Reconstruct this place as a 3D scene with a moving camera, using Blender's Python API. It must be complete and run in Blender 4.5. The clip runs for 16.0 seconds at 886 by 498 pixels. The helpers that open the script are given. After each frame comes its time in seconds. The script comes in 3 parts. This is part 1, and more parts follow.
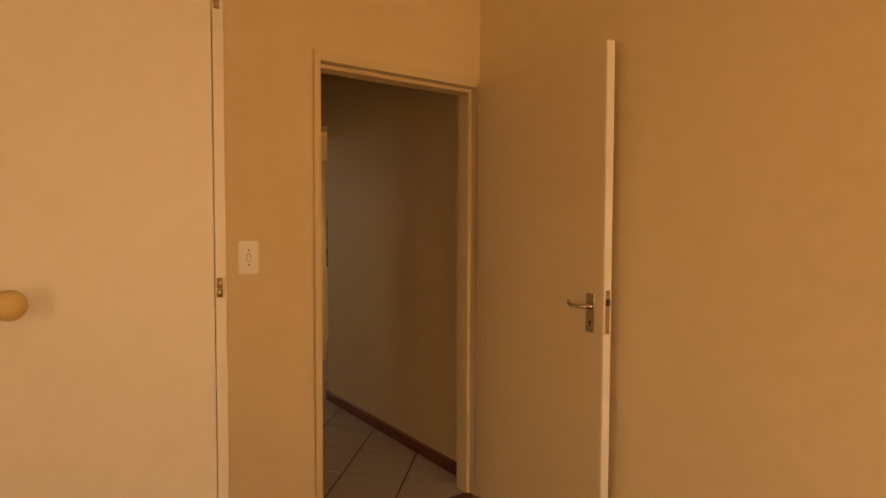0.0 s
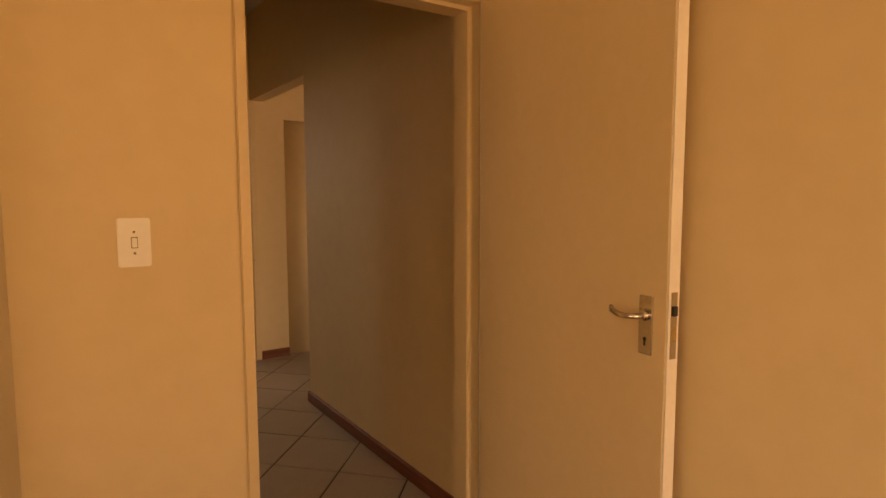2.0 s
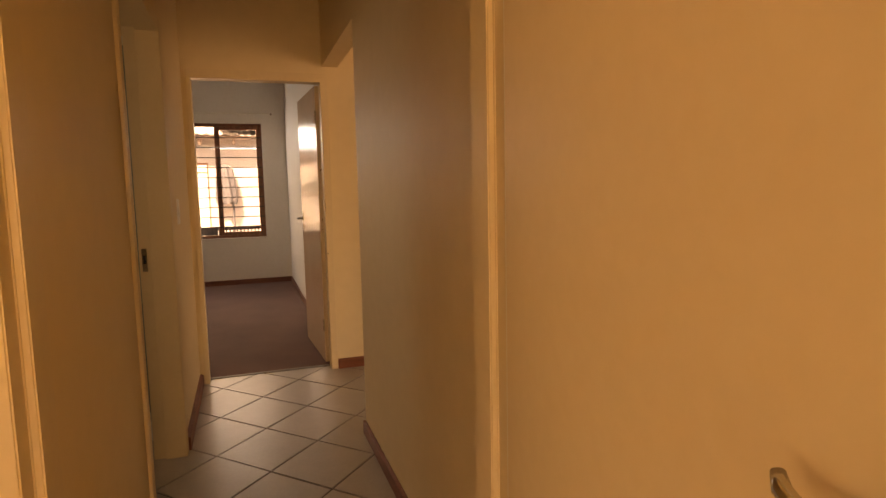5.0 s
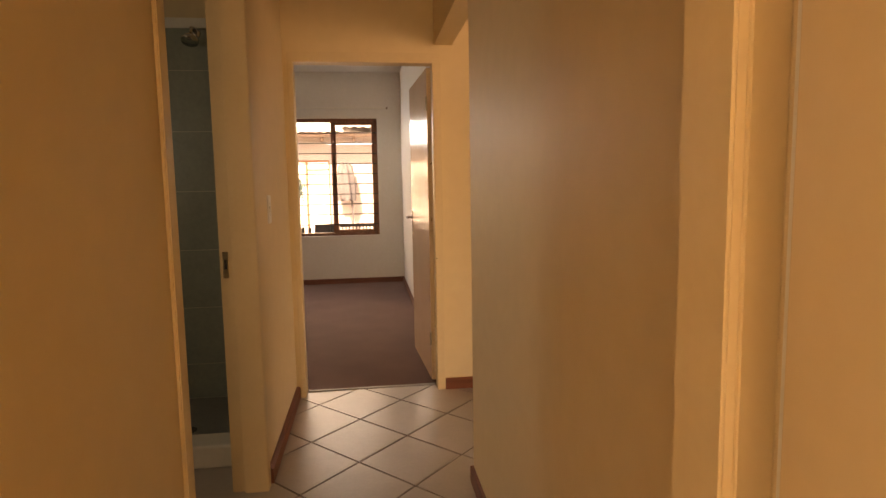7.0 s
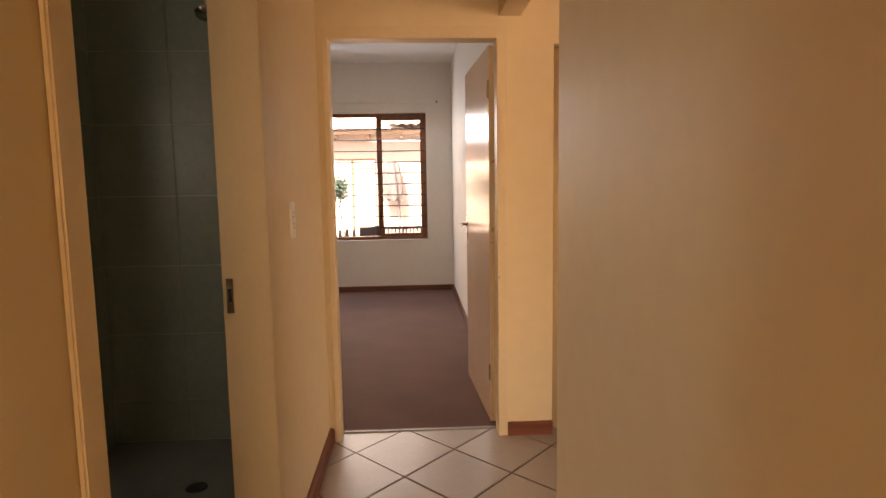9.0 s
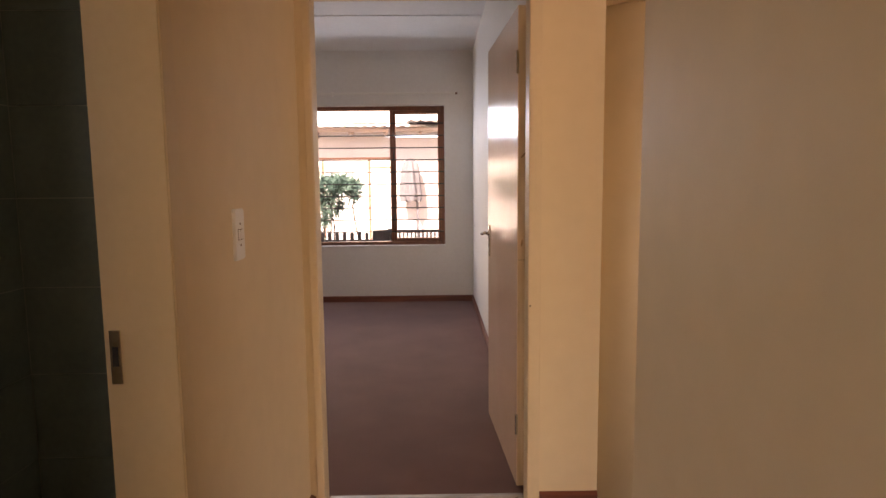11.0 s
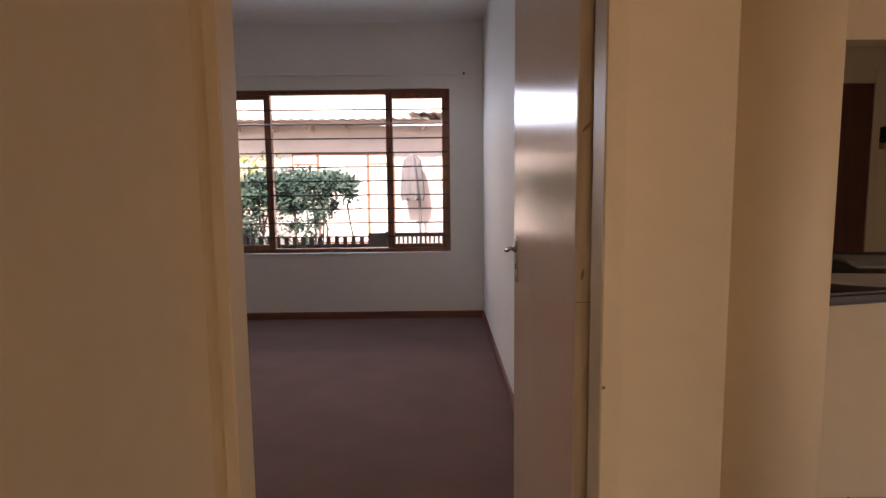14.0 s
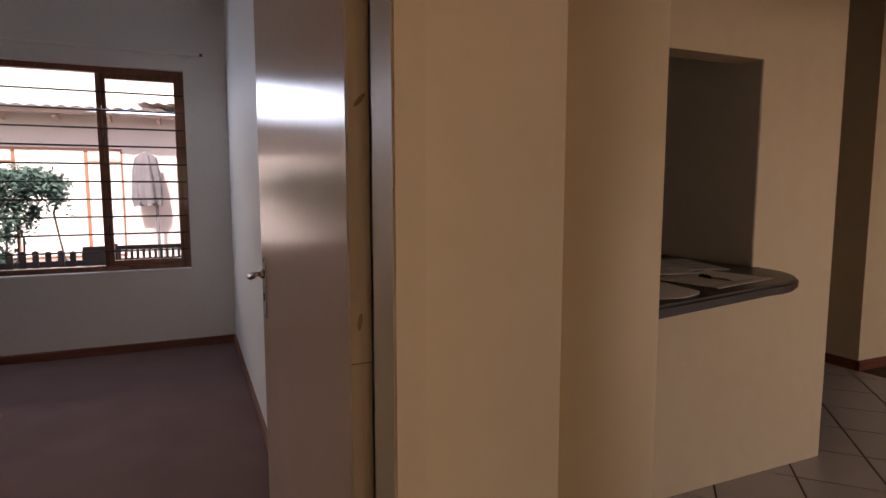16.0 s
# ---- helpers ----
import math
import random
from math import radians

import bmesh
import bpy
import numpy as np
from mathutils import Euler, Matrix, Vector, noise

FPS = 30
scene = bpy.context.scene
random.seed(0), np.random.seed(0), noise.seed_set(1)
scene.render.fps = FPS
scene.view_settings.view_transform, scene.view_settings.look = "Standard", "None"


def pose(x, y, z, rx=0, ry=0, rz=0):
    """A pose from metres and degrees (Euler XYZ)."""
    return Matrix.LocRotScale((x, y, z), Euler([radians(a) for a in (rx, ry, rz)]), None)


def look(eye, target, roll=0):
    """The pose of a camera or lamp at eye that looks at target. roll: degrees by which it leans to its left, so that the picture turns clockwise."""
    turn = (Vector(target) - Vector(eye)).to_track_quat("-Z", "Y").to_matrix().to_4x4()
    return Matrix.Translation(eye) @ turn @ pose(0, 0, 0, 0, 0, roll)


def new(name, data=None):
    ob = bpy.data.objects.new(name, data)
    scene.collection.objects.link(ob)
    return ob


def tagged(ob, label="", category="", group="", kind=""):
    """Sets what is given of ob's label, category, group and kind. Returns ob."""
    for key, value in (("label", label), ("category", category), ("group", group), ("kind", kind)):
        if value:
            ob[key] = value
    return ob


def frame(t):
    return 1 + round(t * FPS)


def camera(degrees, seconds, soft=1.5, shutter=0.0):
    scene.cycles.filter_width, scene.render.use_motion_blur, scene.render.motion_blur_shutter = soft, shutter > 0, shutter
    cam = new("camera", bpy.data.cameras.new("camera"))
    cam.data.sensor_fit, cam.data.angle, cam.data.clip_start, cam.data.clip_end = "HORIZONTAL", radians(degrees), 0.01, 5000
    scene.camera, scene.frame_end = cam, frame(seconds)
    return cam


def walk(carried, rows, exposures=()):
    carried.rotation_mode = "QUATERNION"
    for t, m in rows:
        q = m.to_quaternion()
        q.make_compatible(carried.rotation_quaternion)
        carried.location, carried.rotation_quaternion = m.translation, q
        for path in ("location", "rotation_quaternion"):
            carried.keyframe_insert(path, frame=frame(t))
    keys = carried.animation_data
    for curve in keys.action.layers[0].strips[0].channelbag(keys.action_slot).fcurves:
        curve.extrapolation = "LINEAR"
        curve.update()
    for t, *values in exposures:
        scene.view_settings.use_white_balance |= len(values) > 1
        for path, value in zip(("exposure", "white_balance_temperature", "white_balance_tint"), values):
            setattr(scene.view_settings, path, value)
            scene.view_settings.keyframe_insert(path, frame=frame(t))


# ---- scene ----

# ---------- camera ----------
cam = camera(74.5, 16.0)
PATH = [
    (0, (-1.001, -5.433, 1.39), (0.16, -3.807, 1.304), 0.2),
    (0.5, (-0.855, -5.294, 1.385), (0.295, -3.661, 1.28), 0.3),
    (1, (-0.743, -5.171, 1.381), (0.4, -3.535, 1.247), 0.1),
    (1.5, (-0.594, -5.006, 1.373), (0.532, -3.361, 1.214), 0.1),
    (2, (-0.483, -4.869, 1.377), (0.63, -3.218, 1.196), -0.1),
    (2.5, (-0.338, -4.734, 1.381), (0.761, -3.075, 1.176), -0.2),
    (3, (-0.199, -4.608, 1.382), (0.876, -2.936, 1.163), -0.3),
    (5.5, (0.432, -4.056, 1.297), (0.945, -2.134, 1.087), -1.31),
    (6, (0.467, -3.900, 1.295), (0.872, -1.953, 1.085), -1.29),
    (6.5, (0.467, -3.739, 1.300), (0.781, -1.775, 1.090), -1.01),
    (7, (0.479, -3.613, 1.297), (0.734, -1.641, 1.084), -0.99),
    (7.5, (0.490, -3.428, 1.310), (0.696, -1.450, 1.097), -1.04),
    (8, (0.491, -3.287, 1.311), (0.653, -1.306, 1.097), -1.00),
    (8.5, (0.484, -3.101, 1.314), (0.606, -1.116, 1.098), -1.12),
    (9, (0.472, -2.957, 1.323), (0.570, -0.971, 1.107), -0.90),
    (11.5, (0.541, -2.119, 1.324), (0.553, -0.131, 1.11), -0.5),
    (12, (0.537, -1.979, 1.319), (0.539, 0.009, 1.103), -0.4),
    (12.5, (0.544, -1.795, 1.333), (0.537, 0.193, 1.117), -0.4),
    (13, (0.548, -1.628, 1.322), (0.531, 0.361, 1.108), -0.6),
    (13.5, (0.532, -1.434, 1.322), (0.508, 0.553, 1.103), -0.3),
    (14, (0.537, -1.288, 1.312), (0.548, 0.7, 1.092), -0.6),
    (14.5, (0.552, -1.16, 1.297), (0.703, 0.822, 1.079), 0.2),
    (15, (0.585, -1.002, 1.302), (0.916, 0.958, 1.085), -0.1),
    (15.5, (0.617, -0.875, 1.304), (1.161, 1.037, 1.089), 0.2),
    (16, (0.64, -0.772, 1.307), (1.436, 1.052, 1.098), -0.0),
]
walk(cam, [(t, look(eye, target, roll)) for t, eye, target, roll in PATH],
     exposures=[(0.0, 0.98, 16000, 33), (3.0, 1.46, 17000, 36), (5.5, 1.78, 16000, 31), (9.0, 2.42, 10000, 29),
                (12.5, 1.80, 7800, 29), (14.0, 1.5, 7400, 28), (16.0, 1.1, 7000, 27)])

# ---------- light ----------
SUN_EL, SUN_AZ = 46.0, 200.0  # degrees above the horizon; compass way in which the sun stands, from +y towards +x
world = bpy.data.worlds.new("sky")
scene.world = world
world.use_nodes = True
wn = world.node_tree
sky = wn.nodes.new("ShaderNodeTexSky")
sky.sky_type = "NISHITA"
sky.sun_disc = False
sky.dust_density, sky.air_density = 2.5, 1.0
sky.sun_elevation = radians(SUN_EL)
sky.sun_rotation = radians(SUN_AZ)
wn.nodes["Background"].inputs[1].default_value = 0.15
wn.links.new(sky.outputs[0], wn.nodes["Background"].inputs[0])
sun = new("sun", bpy.data.lights.new("sun", "SUN"))
sun.data.energy, sun.data.angle, sun.data.color = 5.0, radians(0.5), (1.0, 0.96, 0.90)
az, el = radians(SUN_AZ), radians(SUN_EL)
sun.matrix_world = look((0, 0, 0), (-math.sin(az) * math.cos(el), -math.cos(az) * math.cos(el), -math.sin(el)))


def area_light(name, m, width, height, watts, colour, spread=180.0):
    lamp = bpy.data.lights.new(name, "AREA")
    lamp.shape, lamp.size, lamp.size_y = "RECTANGLE", width, height
    lamp.energy, lamp.color, lamp.spread = watts, colour, radians(spread)
    ob = new(name, lamp)
    ob.matrix_world = m
    return ob


# area lamps for daylight: first bedroom, second bedroom, living room, bathroom; only the second bedroom's window is
# seen
# added fill from an unseen left opening, to light the right wall
area_light("fill_light_bedroom", look((-3.50, -5.7, 1.1), (0.5, -4.9, -0.9)), 1.9, 1.3, 4.6, (1.0, 0.92, 0.64), 130.0)
# warm and tilted up, in place of light bounced off the ground
area_light("window_light_bedroom_back", look((-0.15, -7.10, 1.45), (0.2, -3.0, 3.1)), 1.8, 1.3, 5.9, (1.0, 0.77, 0.42), 140.0)
area_light("window_light_bedroom_two", look((-0.52, 4.37, 2.03), (-0.45, 1.2, 0.0)), 2.2, 0.34, 5.8, (0.55, 0.76, 1.0))
area_light("window_light_living", look((6.93, -3.0, 1.1), (0.5, -0.6, 1.3)), 3.3, 2.0, 7.3, (1.0, 0.805, 0.635))
# second living-room lamp, added to brighten the hatch wall
area_light("fill_light_living_back", look((4.3, -4.98, 1.2), (3.2, 0.5, 3.4)), 2.2, 1.7, 5.6, (1.0, 0.805, 0.635))
# added lamp for the shower; its opening is out of view
area_light("fill_light_bathroom", look((-1.62, -2.0, 1.65), (-0.5, -0.4, 0.9)), 0.55, 0.65, 0.8, (0.80, 0.94, 1.0))

# ---------- materials ----------


def material(name):
    m = bpy.data.materials.new(name)
    m.use_nodes = True
    return m, m.node_tree.nodes, m.node_tree.links, m.node_tree.nodes["Principled BSDF"]


def mottled(name, a, b, rough=0.6, scale=3.0, fine=60.0, bump=0.1, bump_scale=150.0, metal=0.0, rough_var=0.1,
            random_piece=0.0, dist=0.002, coat=0.0):
    """A surface of two near colours: broad cloudy variation, fine grain and a shallow relief."""
    m, n, l, p = material(name)
    tc = n.new("ShaderNodeTexCoord")
    big, small = n.new("ShaderNodeTexNoise"), n.new("ShaderNodeTexNoise")
    big.inputs["Scale"].default_value, big.inputs["Detail"].default_value = scale, 4
    small.inputs["Scale"].default_value, small.inputs["Detail"].default_value = fine, 3
    geo = n.new("ShaderNodeNewGeometry")
    for t in (big, small):
        l.new(geo.outputs["Position"], t.inputs["Vector"])
    mix = n.new("ShaderNodeMath")
    mix.operation = "MULTIPLY_ADD"
    mix.inputs[1].default_value, mix.inputs[2].default_value = 0.45, 0.0
    l.new(small.outputs["Fac"], mix.inputs[0])
    add = n.new("ShaderNodeMath")
    add.operation = "MULTIPLY_ADD"
    add.inputs[1].default_value = 0.55
    l.new(big.outputs["Fac"], add.inputs[0])
    l.new(mix.outputs[0], add.inputs[2])
    last = add
    if random_piece:
        info = n.new("ShaderNodeObjectInfo")
        r = n.new("ShaderNodeMath")
        r.operation = "MULTIPLY_ADD"
        r.inputs[1].default_value = random_piece
        l.new(info.outputs["Random"], r.inputs[0])
        l.new(add.outputs[0], r.inputs[2])
        last = r
    ramp = n.new("ShaderNodeValToRGB")
    ramp.color_ramp.elements[0].position, ramp.color_ramp.elements[1].position = 0.32, 0.68 + random_piece
    ramp.color_ramp.elements[0].color, ramp.color_ramp.elements[1].color = (*a, 1), (*b, 1)
    l.new(last.outputs[0], ramp.inputs[0])
    l.new(ramp.outputs[0], p.inputs["Base Color"])
    rr = n.new("ShaderNodeMapRange")
    rr.inputs[3].default_value, rr.inputs[4].default_value = max(0.03, rough - rough_var), min(1, rough + rough_var)
    l.new(big.outputs["Fac"], rr.inputs[0])
    l.new(rr.outputs[0], p.inputs["Roughness"])
    p.inputs["Metallic"].default_value = metal
    p.inputs["Coat Weight"].default_value = coat
    if bump:
        relief = n.new("ShaderNodeTexNoise")
        relief.inputs["Scale"].default_value, relief.inputs["Detail"].default_value = bump_scale, 3
        l.new(geo.outputs["Position"], relief.inputs["Vector"])
        bp = n.new("ShaderNodeBump")
        bp.inputs["Strength"].default_value, bp.inputs["Distance"].default_value = bump, dist
        l.new(relief.outputs["Fac"], bp.inputs["Height"])
        l.new(bp.outputs[0], p.inputs["Normal"])
    return m


def wood(name, a, b, rough=0.4, along="Z", coat=0.0):
    """Wood with grain that runs along one axis."""
    m, n, l, p = material(name)
    geo = n.new("ShaderNodeNewGeometry")
    mp = n.new("ShaderNodeMapping")
    s = {"X": (2, 40, 40), "Y": (40, 2, 40), "Z": (40, 40, 2)}[along]
    mp.inputs["Scale"].default_value = s
    l.new(geo.outputs["Position"], mp.inputs[0])
    g = n.new("ShaderNodeTexNoise")
    g.inputs["Scale"].default_value, g.inputs["Detail"].default_value, g.inputs["Distortion"].default_value = 1.2, 5, 0.6
    l.new(mp.outputs[0], g.inputs[0])
    ramp = n.new("ShaderNodeValToRGB")
    ramp.color_ramp.elements[0].position, ramp.color_ramp.elements[1].position = 0.3, 0.7
    ramp.color_ramp.elements[0].color, ramp.color_ramp.elements[1].color = (*a, 1), (*b, 1)
    l.new(g.outputs["Fac"], ramp.inputs[0])
    l.new(ramp.outputs[0], p.inputs["Base Color"])
    p.inputs["Roughness"].default_value = rough
    p.inputs["Coat Weight"].default_value = coat
    bp = n.new("ShaderNodeBump")
    bp.inputs["Strength"].default_value, bp.inputs["Distance"].default_value = 0.15, 0.001
    l.new(g.outputs["Fac"], bp.inputs["Height"])
    l.new(bp.outputs[0], p.inputs["Normal"])
    return m


CREAM = mottled("cream_wall_paint", (0.715, 0.572, 0.365), (0.77, 0.625, 0.41), 0.6, 0.9, 12, 0.10, 90, rough_var=0.06)
SHEEN = mottled("cream_satin_wall_paint", (0.715, 0.572, 0.365), (0.77, 0.62, 0.41), 0.56, 0.9, 12, 0.10, 60, rough_var=0.06)
WHITE = mottled("white_wall_paint", (0.76, 0.74, 0.70), (0.82, 0.80, 0.77), 0.6, 1.2, 30, 0.12, 90)
CEILING = mottled("white_ceiling_paint", (0.74, 0.74, 0.73), (0.80, 0.80, 0.79), 0.8, 1.5, 30, 0.05, 80)
FRAME = mottled("cream_gloss_enamel", (0.70, 0.56, 0.36), (0.74, 0.60, 0.40), 0.42, 5, 50, 0.06, 40, rough_var=0.05)
FRAME.node_tree.nodes["Principled BSDF"].inputs["Specular IOR Level"].default_value = 0.32
LEAF = mottled("white_gloss_door_paint", (0.74, 0.54, 0.40), (0.79, 0.59, 0.45), 0.18, 3, 60, 0.05, 25, rough_var=0.05)
SATIN = mottled("cream_satin_door_paint", (0.71, 0.56, 0.36), (0.75, 0.60, 0.40), 0.5, 1.5, 30, 0.06, 25, rough_var=0.05)
EDGE = mottled("white_door_edge_paint", (0.74, 0.71, 0.64), (0.80, 0.77, 0.70), 0.5, 4, 50, 0.1, 60)
LIP = wood("pale_door_edge_wood", (0.66, 0.50, 0.33), (0.80, 0.64, 0.46), 0.45)
CUPBOARD = mottled("off_white_cupboard_paint", (0.64, 0.585, 0.49), (0.68, 0.625, 0.53), 0.45, 1.2, 20, 0.10, 45)
SKIRT = wood("red_brown_skirting", (0.13, 0.035, 0.018), (0.24, 0.075, 0.04), 0.5, "Y")
SKIRT_X = wood("red_brown_skirting_across", (0.13, 0.035, 0.018), (0.24, 0.075, 0.04), 0.5, "X")
DARK_WOOD = wood("varnished_window_wood", (0.14, 0.045, 0.024), (0.25, 0.085, 0.045), 0.35, "Z", 0.2)
BROWN_DOOR = wood("dark_brown_door_wood", (0.080, 0.024, 0.011), (0.15, 0.050, 0.022), 0.45)
TILE = mottled("cream_floor_tile", (0.36, 0.325, 0.30), (0.43, 0.39, 0.36), 0.315, 9, 60, 0.25, 22, random_piece=0.12, rough_var=0.03)
GROUT = mottled("dark_brown_grout", (0.060, 0.030, 0.020), (0.095, 0.052, 0.036), 0.9, 8, 90, 0.3, 200)
CARPET = mottled("brown_loop_carpet", (0.138, 0.069, 0.056), (0.198, 0.108, 0.090), 0.95, 3, 260, 0.45, 420, dist=0.003)
PLASTIC = mottled("white_switch_plastic", (0.80, 0.78, 0.72), (0.84, 0.82, 0.77), 0.35, 4, 50, 0.0)
CHROME = mottled("worn_chrome", (0.50, 0.48, 0.45), (0.62, 0.60, 0.57), 0.2, 20, 120, 0.05, 200, metal=1.0)
STRIP = mottled("dull_scuffed_aluminium", (0.30, 0.28, 0.27), (0.42, 0.40, 0.38), 0.55, 20, 120, 0.1, 200, metal=0.6)
BRASS = mottled("dull_brass", (0.42, 0.30, 0.14), (0.55, 0.41, 0.20), 0.35, 20, 120, 0.05, 200, metal=1.0)
DARK = mottled("black_parts_and_hole_shade", (0.012, 0.01, 0.008), (0.03, 0.025, 0.02), 0.8, 9, 60, 0.0)
SLOT = mottled("brown_slot_and_screw", (0.17, 0.115, 0.065), (0.24, 0.17, 0.10), 0.8, 9, 60, 0.0)
KNOB = wood("pale_wooden_knob", (0.56, 0.38, 0.16), (0.66, 0.47, 0.22), 0.4)
BATH_TILE = mottled("grey_green_wall_tile", (0.21, 0.26, 0.23), (0.28, 0.33, 0.30), 0.36, 5, 40, 0.04, 20, random_piece=0.08, rough_var=0.05)
BATH_GROUT = mottled("pale_grout", (0.45, 0.46, 0.42), (0.55, 0.55, 0.52), 0.9, 9, 90, 0.2, 200)
PORCELAIN = mottled("white_shower_tray", (0.70, 0.70, 0.67), (0.76, 0.76, 0.74), 0.2, 4, 50, 0.0)
TRAY = mottled("dark_grey_shower_floor", (0.17, 0.18, 0.17), (0.24, 0.25, 0.24), 0.35, 6, 50, 0.1, 60)
IRON = mottled("black_painted_bar", (0.015, 0.013, 0.012), (0.035, 0.03, 0.027), 0.45, 20, 90, 0.05, 100)
GRANITE = mottled("dark_granite", (0.014, 0.012, 0.010), (0.075, 0.064, 0.054), 0.36, 160, 500, 0.0)
GRANITE.node_tree.nodes["Principled BSDF"].inputs["Specular IOR Level"].default_value = 0.3
PAPER = mottled("printed_paper", (0.66, 0.64, 0.60), (0.76, 0.74, 0.70), 0.8, 14, 90, 0.05, 60)
INK = mottled("grey_print", (0.10, 0.10, 0.11), (0.30, 0.30, 0.31), 0.8, 30, 120, 0.0)
PLASTER_OUT = mottled("pale_outside_plaster", (0.50, 0.455, 0.44), (0.58, 0.53, 0.515), 0.9, 1.0, 30, 0.3, 60)
ROOF = mottled("pale_corrugated_roof", (0.45, 0.40, 0.37), (0.56, 0.51, 0.47), 0.6, 1.4, 20, 0.1, 40)
EAVE = mottled("brown_rafter_wood", (0.34, 0.25, 0.21), (0.44, 0.34, 0.29), 0.7, 5, 60, 0.2, 60)
LEAVES = mottled("hedge_leaf", (0.034, 0.082, 0.064), (0.085, 0.150, 0.112), 0.5, 5, 40, 0.0)
BRANCH = mottled("hedge_branch", (0.06, 0.045, 0.03), (0.11, 0.085, 0.06), 0.9, 10, 60, 0.2, 60)
SUNNY = mottled("sunlit_leaf", (0.16, 0.20, 0.04), (0.28, 0.32, 0.08), 0.5, 5, 40, 0.0)
CANVAS = mottled("shade_toned_mauve_canvas", (0.12, 0.114, 0.124), (0.17, 0.160, 0.172), 0.9, 8, 80, 0.2, 120)
FAR_FRAME = wood("red_brown_window_wood", (0.24, 0.10, 0.06), (0.34, 0.16, 0.09), 0.6)
FENCE = mottled("dark_stained_fence", (0.025, 0.022, 0.022), (0.06, 0.05, 0.048), 0.8, 6, 60, 0.3, 60)
PAVING = mottled("pale_brick_paving", (0.36, 0.30, 0.25), (0.47, 0.40, 0.34), 0.9, 2, 40, 0.3, 60)
glass, gn, gl, gp = material("clear_glass")
gp.inputs["Transmission Weight"].default_value, gp.inputs["Roughness"].default_value = 1.0, 0.0
gp.inputs["IOR"].default_value = 1.01
GLASS = glass

# ---------- building blocks ----------


def mesh_of(bm, name, mat):
    me = bpy.data.meshes.new(name)
    bm.normal_update()
    bm.to_mesh(me)
    bm.free()
    me.materials.append(mat)
    return me


def part(name, bm, mat, parent=None, label="", smooth=False):
    """One mesh object, under a thing or on its own."""
    me = mesh_of(bm, name, mat)
    if smooth:
        for f in me.polygons:
            f.use_smooth = True
    ob = new(name, me)
    ob.parent = parent
    if label:
        ob["label"] = label
    return ob


def thing(name, label, category, group="", at=(0, 0, 0)):
    ob = new(name)
    ob.location = at
    ob.empty_display_size = 0.05
    return tagged(ob, label, category, group)


def box(x0, x1, y0, y1, z0, z1, bevel=0.0, bm=None):
    own = bm is None
    bm = bm or bmesh.new()
    vs = [bm.verts.new((x, y, z)) for x in (x0, x1) for y in (y0, y1) for z in (z0, z1)]
    fs = [bm.faces.new([vs[i] for i in q]) for q in
          ((0, 1, 3, 2), (4, 6, 7, 5), (0, 4, 5, 1), (2, 3, 7, 6), (0, 2, 6, 4), (1, 5, 7, 3))]
    if bevel:
        es = list({e for f in fs for e in f.edges})
        bmesh.ops.bevel(bm, geom=es, offset=bevel, segments=2, profile=0.5, affect="EDGES")
    if own:
        bmesh.ops.recalc_face_normals(bm, faces=bm.faces[:])
    return bm


def extrude(outline, lo, hi, axis="z", bm=None):
    """A prism: the outline's (a, b) pairs swept along an axis from lo to hi."""
    bm = bm or bmesh.new()
    put = {"z": lambda a, b, c: (a, b, c), "y": lambda a, b, c: (a, c, b), "x": lambda a, b, c: (c, a, b)}[axis]
    low = [bm.verts.new(put(a, b, lo)) for a, b in outline]
    top = [bm.verts.new(put(a, b, hi)) for a, b in outline]
    k = len(outline)
    fs = [bm.faces.new([low[i], low[(i + 1) % k], top[(i + 1) % k], top[i]]) for i in range(k)]
    fs += [bm.faces.new(low[::-1]), bm.faces.new(top)]
    bmesh.ops.recalc_face_normals(bm, faces=fs)
    return bm


def lathe(profile, steps=24, m=Matrix()):
    """Turns (radius, height) pairs round the z axis."""
    bm = bmesh.new()
    rings = []
    for r, h in profile:
        if r < 1e-6:
            rings.append([bm.verts.new((0, 0, h))])
        else:
            rings.append([bm.verts.new((r * math.cos(2 * math.pi * i / steps), r * math.sin(2 * math.pi * i / steps), h))
                          for i in range(steps)])
    for a, b in zip(rings, rings[1:]):
        for i in range(steps):
            j = (i + 1) % steps
            q = [a[i % len(a)], a[j % len(a)], b[j % len(b)], b[i % len(b)]]
            q = list(dict.fromkeys(q))
            if len(q) > 2:
                bm.faces.new(q)
    bmesh.ops.recalc_face_normals(bm, faces=bm.faces[:])
    bm.transform(m)
    return bm


def tube(points, radius, steps=10, ends=1.0):
    """A round bar along a bent line of points; ends: how far its two ends narrow."""
    bm = bmesh.new()
    pts = [Vector(p) for p in points]
    rings = []
    for i, p in enumerate(pts):
        d = (pts[min(i + 1, len(pts) - 1)] - pts[max(i - 1, 0)]).normalized()
        u = d.cross(Vector((0, 0, 1)) if abs(d.z) < 0.9 else Vector((1, 0, 0))).normalized()
        v = d.cross(u)
        r = radius * (ends if i in (0, len(pts) - 1) else 1)
        rings.append([bm.verts.new(p + r * (math.cos(2 * math.pi * k / steps) * u + math.sin(2 * math.pi * k / steps) * v))
                      for k in range(steps)])
    for a, b in zip(rings, rings[1:]):
        for k in range(steps):
            bm.faces.new([a[k], a[(k + 1) % steps], b[(k + 1) % steps], b[k]])
    bm.faces.new(rings[0][::-1])
    bm.faces.new(rings[-1])
    bmesh.ops.recalc_face_normals(bm, faces=bm.faces[:])
    return bm


